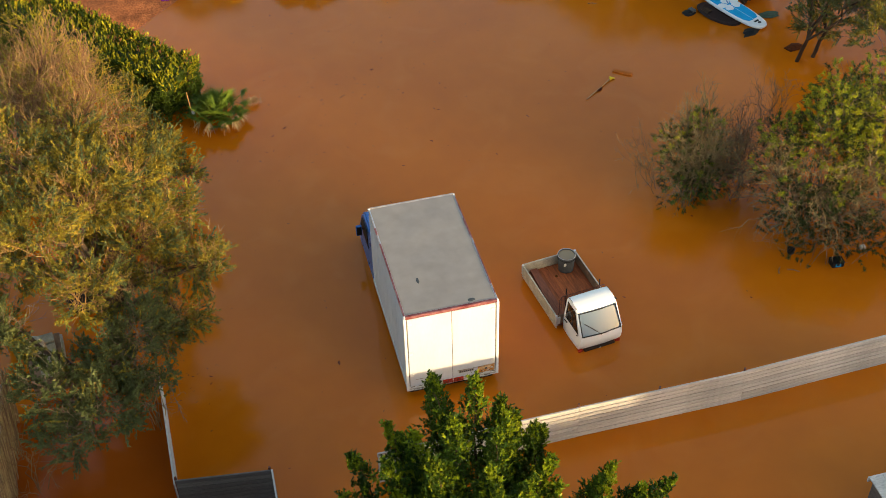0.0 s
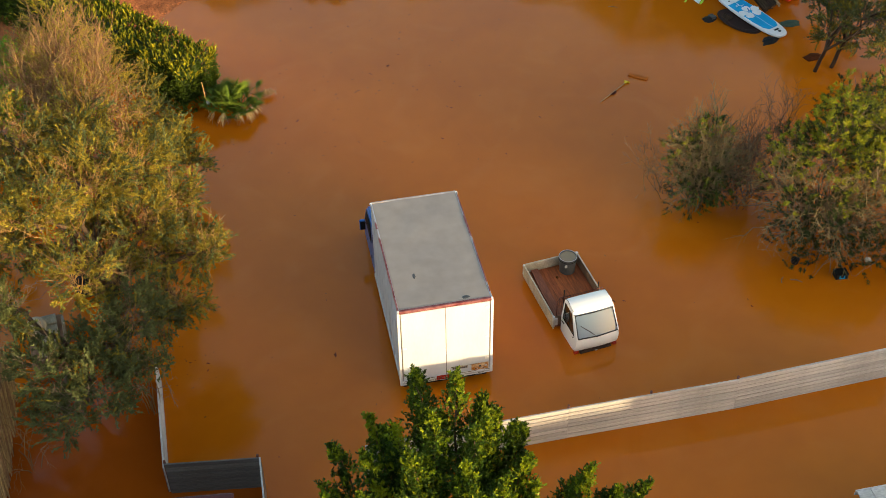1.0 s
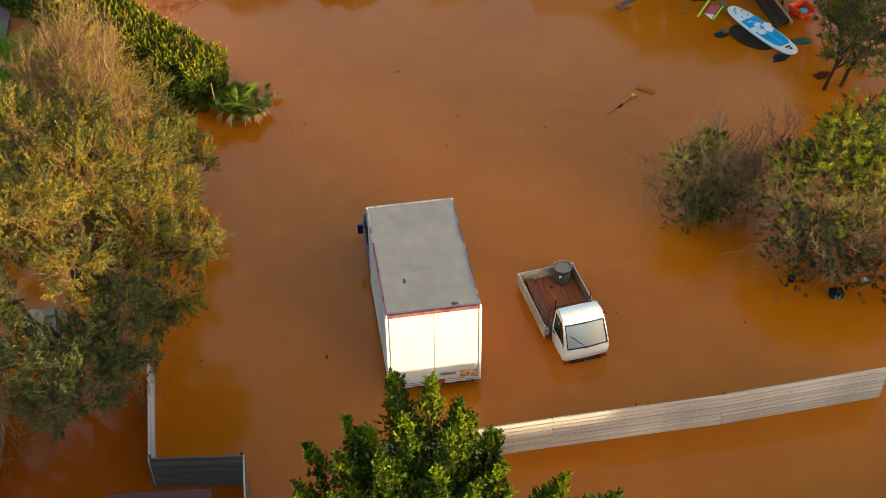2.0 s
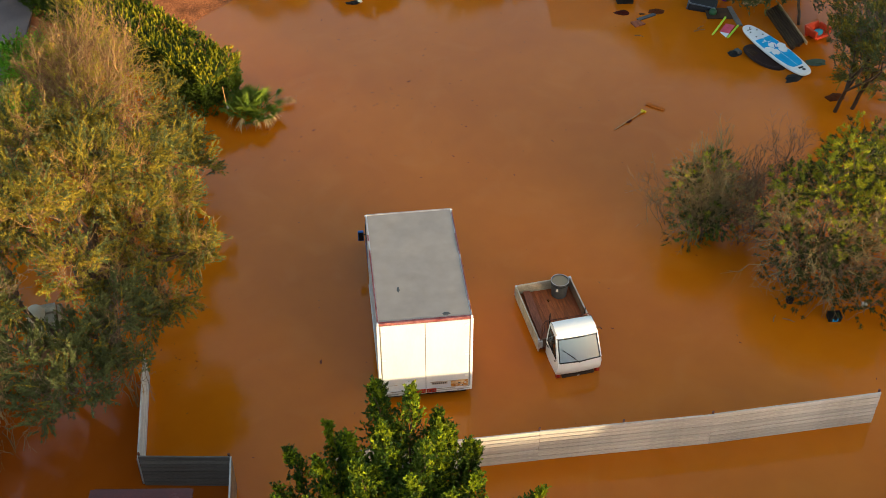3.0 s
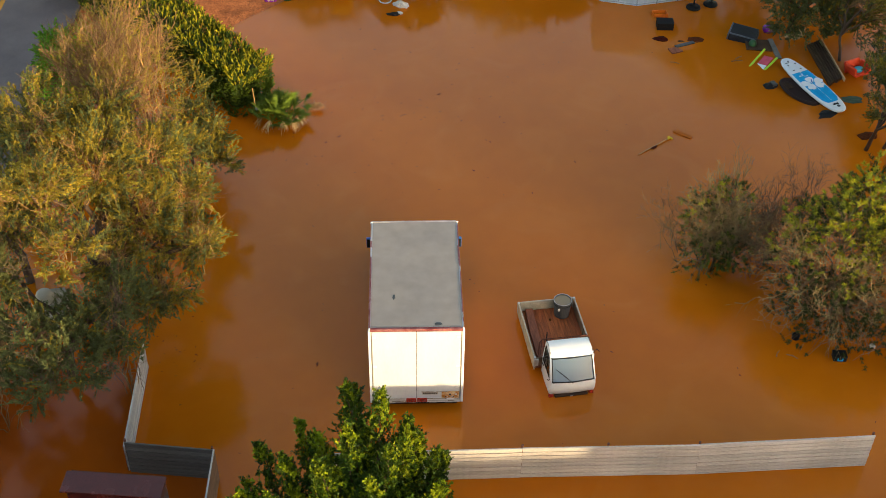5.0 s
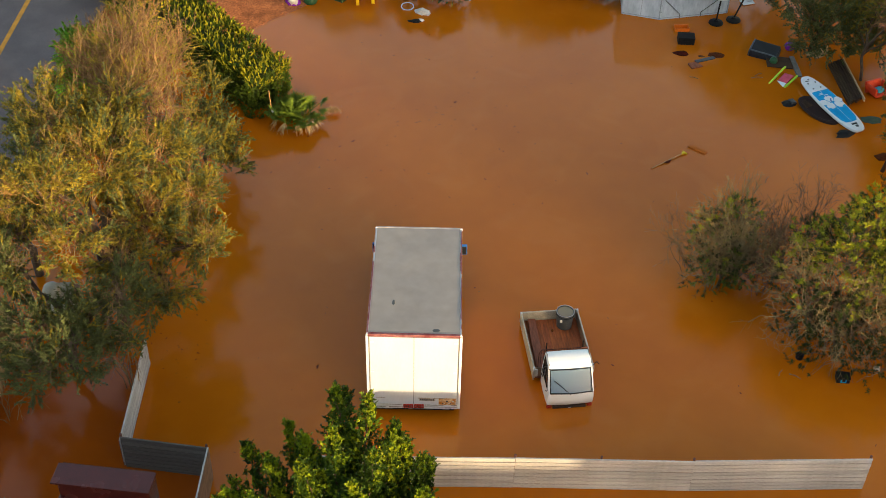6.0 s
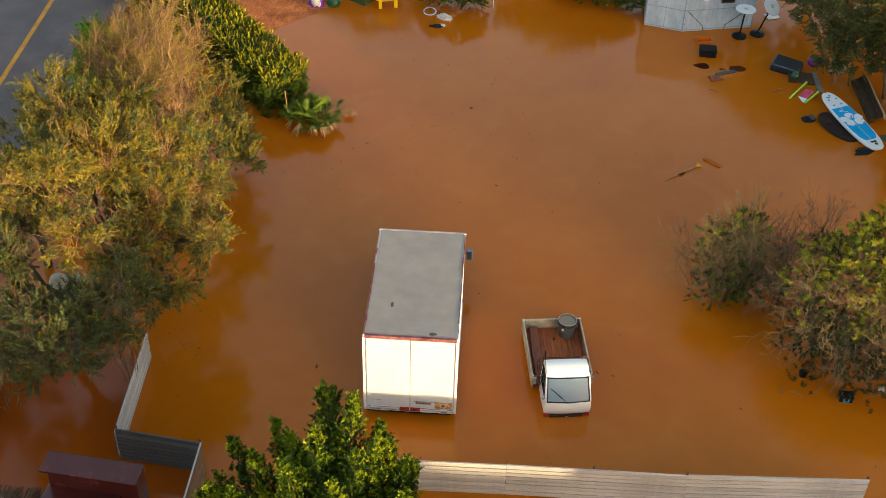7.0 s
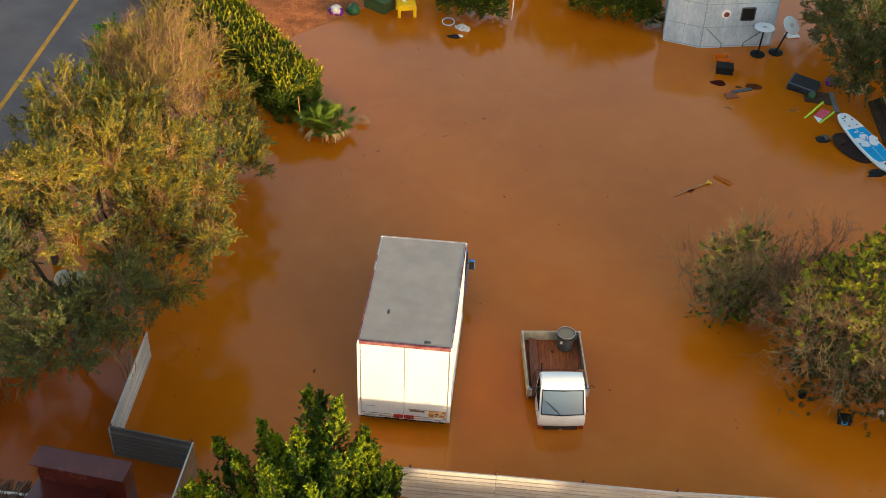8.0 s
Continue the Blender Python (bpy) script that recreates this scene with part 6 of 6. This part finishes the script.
    part("tarp", lump(bmesh.new(), 0.26, (1.2, 0.7, 0.12), 0.6, 3, 10), M_TARP, t)
    # broken furniture pieces
    t = thing("broken_board", pose(8.95, 15.95, 0.0, 4, 0, 30), "broken red-brown board adrift", "board")
    part("board", slab(bmesh.new(), [(-0.22, -0.1), (0.2, -0.16), (0.14, 0.14), (-0.16, 0.2)], -0.02, 0.05), M_PLANK, t)
    t = thing("grey_plank", pose(9.3, 16.35, 0.0, 0, 0, 24), "grey flat slat adrift", "slat")
    part("slat", boxed(-0.32, 0.42, -0.07, 0.08, -0.01, 0.03, 0.006), M_GREY, t)
    for k, (x, y, s) in enumerate(((8.6, 16.75, 0.24), (9.8, 16.7, 0.26), (9.25, 16.6, 0.1), (14.0, 10.9, 0.3))):
        t = thing("mud_clump", pose(x, y, 0), "red-brown muddy clump above water", "clump")
        part("clump", lump(bmesh.new(), s, (1.15, 0.7, 0.2), 0.5, 2, 20 + k), M_DEBRIS, t)
    # paddle and its plank
    t = thing("long_paddle", pose(6.80, 10.02, 0.02, 0, 0, 37.5), "wooden rake handle with yellow end, floating", "rake")
    part("handle", rod(bmesh.new(), [(-0.02, 0, 0), (1.26, 0, 0.02)], 0.017, 8), M_HANDLE, t)
    part("head", boxed(1.24, 1.38, -0.035, 0.035, -0.01, 0.04, 0.012), M_YELLOW, t, "yellow plastic end")
    part("tine", boxed(1.34, 1.39, -0.09, 0.09, -0.01, 0.03, 0.01), M_YELLOW, t)
    part("rag", lump(bmesh.new(), 0.07, (1.9, 0.7, 0.25), 0.6, 2, 31, pose(0.62, -0.03, 0.01)), M_DEBRIS, t, "wet weed caught on the handle")
    t = thing("orange_plank", pose(8.30, 11.04, 0.01, 0, 0, -40), "short orange-brown wooden plank, floating", "plank")
    part("plank", boxed(-0.30, 0.30, -0.07, 0.07, -0.02, 0.03, 0.008), mat("orange_brown_wood", (0.48, 0.12, 0.02), 0.9, vary=0.3, scale=5, spec=0.05), t)
    # by the bank
    t = thing("yellow_chair", pose(-2.45, 20.0, 0, 0, 0, 14), "yellow plastic garden chair tipped on its front", "chair")
    part("seat", boxed(-0.33, 0.33, -0.33, 0.30, 0.40, 0.48, 0.03), M_YELLOW, t)
    part("apron", boxed(-0.31, 0.31, -0.34, -0.30, 0.28, 0.42, 0.015), M_YELLOW, t)
    part("back", boxed(-0.32, 0.32, 0.26, 0.33, 0.44, 0.95, 0.03), M_YELLOW, t)
    for x in (-0.28, 0.28):
        for y in (-0.32, 0.30):
            part("leg", boxed(x - 0.06, x + 0.06, y - 0.035, y + 0.035, -0.3, 0.44, 0.02, pose(0, 0, 0, 0, 0, 0)), M_YELLOW, t)
        part("arm", boxed(x - 0.035, x + 0.035, -0.26, 0.28, 0.62, 0.66, 0.015), M_YELLOW, t)
    t = thing("child_toy", pose(-2.5, 20.0, 0.5, 0, 0, 10), "small soft toy bundle on the yellow seat", "toy")
    part("bundle", lump(bmesh.new(), 0.09, (1, 1, 0.8), 0.4, 2, 12), M_CLOTH, t)
    crate("green_bin", -3.45, 20.25, -0.1, 0.95, 0.62, 0.5, -32, M_BIN, "dark green plastic storage bin with lid", "bin", False)
    t = thing("green_ball", pose(-4.35, 19.75, 0.08), "dark green glossy ball", "ball")
    part("ball", lathe(bmesh.new(), [(0.02, -0.26), (0.18, -0.19), (0.26, 0.0), (0.18, 0.19), (0.06, 0.26), (0.03, 0.33)], 24), M_GREEN, t, smooth=True)
    t = thing("purple_bag", pose(-4.95, 19.6, 0.06), "purple and white plastic sack", "sack")
    part("sack", lump(bmesh.new(), 0.28, (0.95, 0.85, 1.05), 0.2, 3, 13), M_PURPLE, t, smooth=True)
    part("print", lump(bmesh.new(), 0.25, (0.85, 0.8, 0.8), 0.25, 3, 14, pose(0.01, -0.05, 0.10)), M_CLOTH, t, smooth=True)
    t = thing("white_bag", pose(-0.3, 19.1, 0.0), "crumpled white plastic bags, soaked", "bag")
    for k, (x, y, s) in enumerate(((0, 0, 0.17), (-0.14, 0.08, 0.1), (0.16, -0.08, 0.1))):
        part("bag", lump(bmesh.new(), s, (1.1, 0.9, 0.8), 0.8, 3, 15 + k, pose(x, y, 0.05)), M_CLOTH, t)
    t = thing("black_shoe", pose(-0.55, 18.5, 0.0), "black and white soaked bundle", "bundle")
    part("dark_cloth", lump(bmesh.new(), 0.15, (1.5, 0.7, 0.5), 0.9, 3, 18), M_BLACK, t)
    part("pale_cloth", lump(bmesh.new(), 0.1, (1.4, 0.7, 0.5), 0.4, 2, 19, pose(0.2, 0.06, 0.04)), M_CLOTH, t)
    t = thing("blue_hoop", pose(-0.85, 19.5, 0.06, 20, 0, 0), "pale blue plastic hoop", "hoop")
    part("hoop", rod(bmesh.new(), [(0.22 * math.cos(a), 0.18 * math.sin(a), 0) for a in (2 * math.pi * k / 20 for k in range(21))], 0.02, 6), M_CARAVAN, t)
    t = thing("metal_pole", pose(1.36, 20.1, 0), "thin grey metal pole", "pole")
    part("pole", rod(bmesh.new(), [(0, 0, -0.6), (0.12, 0.1, 2.2)], 0.028, 8), M_ALU, t)
    t = thing("orange_scrap", pose(-7.1, 20.5, 0.2), "orange plastic scrap on the bank", "scrap")
    part("scrap", lump(bmesh.new(), 0.14, (1.2, 0.8, 0.4), 0.5, 2, 22), M_ORANGE, t)
    # beside the oleanders
    t = thing("black_battery_box", pose(10.42, 1.42, 0.0, 0, 0, -4), "black plastic box with blue mark on its front", "box")
    part("body", boxed(-0.16, 0.16, -0.12, 0.13, -0.15, 0.13, 0.02), M_BLACK, t)
    part("lid", boxed(-0.17, 0.17, -0.13, 0.14, 0.13, 0.155, 0.01), M_BLACK, t)
    for x0, x1, z0, z1 in ((-0.07, -0.045, 0.02, 0.11), (0.045, 0.07, 0.02, 0.11), (-0.045, 0.045, 0.02, 0.045)):
        part("mark", boxed(x0, x1, -0.126, -0.12, z0, z1), M_SUPBLUE, t)
    t = thing("small_white_box", pose(11.36, 1.80, 0.0, 0, 0, -6), "small off-white plastic box", "box")
    part("body", boxed(-0.07, 0.07, -0.06, 0.06, -0.1, 0.07, 0.015), M_CLOTH, t)
    part("panel", boxed(-0.035, 0.035, -0.066, -0.06, -0.01, 0.045, 0.003), M_INK, t)
    t = thing("plant_pot", pose(9.52, 2.14, 0), "black plastic plant pot, half sunk", "pot")
    part("pot", lathe(bmesh.new(), [(0.08, -0.15), (0.10, 0.10), (0.11, 0.12), (0.095, 0.125), (0.08, 0.06)], 20), M_BLACK, t)
    for k, (x, y, a, l) in enumerate(((9.28, 1.49, -30, 0.3), (8.8, 15.2, -20, 0.3), (10.9, 15.3, 10, 0.4), (11.0, 15.5, 35, 0.3), (8.95, 1.6, 60, 0.25), (9.9, 2.3, 5, 0.5), (10.15, 9.6, 65, 0.35))):
        t = thing("drift_stick", pose(x, y, 0.01, 0, 0, a), "pale stick drifting on the flood", "stick", "drift sticks")
        part("stick", rod(bmesh.new(), [(-l / 2, 0, 0), (0, 0.02, 0.01), (l / 2, -0.01, 0)], [0.016, 0.014, 0.008], 6), M_SIDEIN, t)
    # what lies under the left-hand trees
    t = thing("board_pile", pose(-9.0, 3.0, 0, 0, 0, 8), "pile of pale boards under the trees", "boards")
    part("block", boxed(-0.45, 0.4, -0.7, 0.8, -0.7, 0.42, 0.03), M_SIDEIN, t)
    for k in range(4):
        part("board", boxed(-0.2 - 0.05 * k, 0.25, -0.65 + 0.36 * k, -0.35 + 0.36 * k, 0.42, 0.48 + 0.02 * k, 0.006), M_BEIGE, t)
    part("upright_board", boxed(0.30, 0.36, -0.5, -0.2, 0.42, 1.3, 0.006, pose(0, 0, 0, 0, 6, 0)), M_BEIGE, t)
    t = thing("clay_pot", pose(-9.25, 3.3, 0.42), "round tan clay pot on the boards", "pot")
    part("pot", lathe(bmesh.new(), [(0.1, 0.0), (0.2, 0.1), (0.24, 0.22), (0.18, 0.36), (0.12, 0.40)], 22), M_MUDWALL, t, smooth=True)
    t = thing("teal_drum", pose(-8.2, 5.1, 0), "navy drum with pale flap under the trees", "drum")
    part("drum", lathe(bmesh.new(), [(0.34, -0.3), (0.38, 0.4), (0.34, 0.62), (0.1, 0.66)], 24), M_NAVY, t)
    part("flap", boxed(-0.05, 0.12, -0.32, -0.26, 0.0, 0.45, 0.02, pose(0, 0, 0, -12, 0, 0)), M_LIME, t)
    t = thing("green_can", pose(-6.0, 10.6, 0), "dark teal plastic can beside the hedge", "can")
    part("can", boxed(-0.2, 0.2, -0.15, 0.15, -0.1, 0.4, 0.05), M_GREEN, t)
    # leaf litter and clods afloat
    rng = random.Random(77)
    flecks = []
    for k in range(5):
        bm = lump(bmesh.new(), 0.032, (1.2 + 0.25 * (k % 3), 0.55 + 0.1 * k, 0.14), 1.1, 2, 30 + 3 * k)
        src = bpy.data.meshes.new("fleck")
        bm.to_mesh(src)
        bm.free()
        src.materials.append(M_FLECK)
        flecks.append(src)
    known = [(4.83, 9.7, 1.6), (1.8, 9.3, 1.3), (-2.4, 1.45, 1.5), (-3.1, 9.7, 1.2), (0.9, 13.4, 1.6), (-0.3, 12.9, 1.2), (-0.9, 12.2, 1.3), (-2.2, 11.1, 1.4), (-2.6, 10.8, 1.2), (6.0, 11.3, 0.9)]
    for k in range(230):
        if k < len(known):
            x, y, s = known[k]
        elif k < 120:
            x, y, s = rng.gauss(-0.5, 3.2), rng.gauss(13.0, 2.6), rng.uniform(0.35, 1.15)
        elif k < 150:
            x, y, s = rng.gauss(-5.9, 0.45), rng.gauss(2.0, 0.6), rng.uniform(0.3, 0.9)
        else:
            x, y, s = rng.uniform(-5.5, 13), rng.uniform(-1.5, 18), rng.uniform(0.3, 1.0)
        if -1.3 < x < 1.3 and -0.3 < y < 6 or 2.4 < x < 4.6 and 0 < y < 3.6:
            continue
        ob = new("fleck", flecks[k % 5])
        ob.matrix_world = pose(x, y, 0.0, 0, 0, rng.uniform(0, 360)) @ Matrix.Diagonal((s * 0.8, s * 0.8, s * 0.8, 1))
        tagged(ob, "small dark fleck of debris afloat", "debris", "flecks on the water")


far_things()
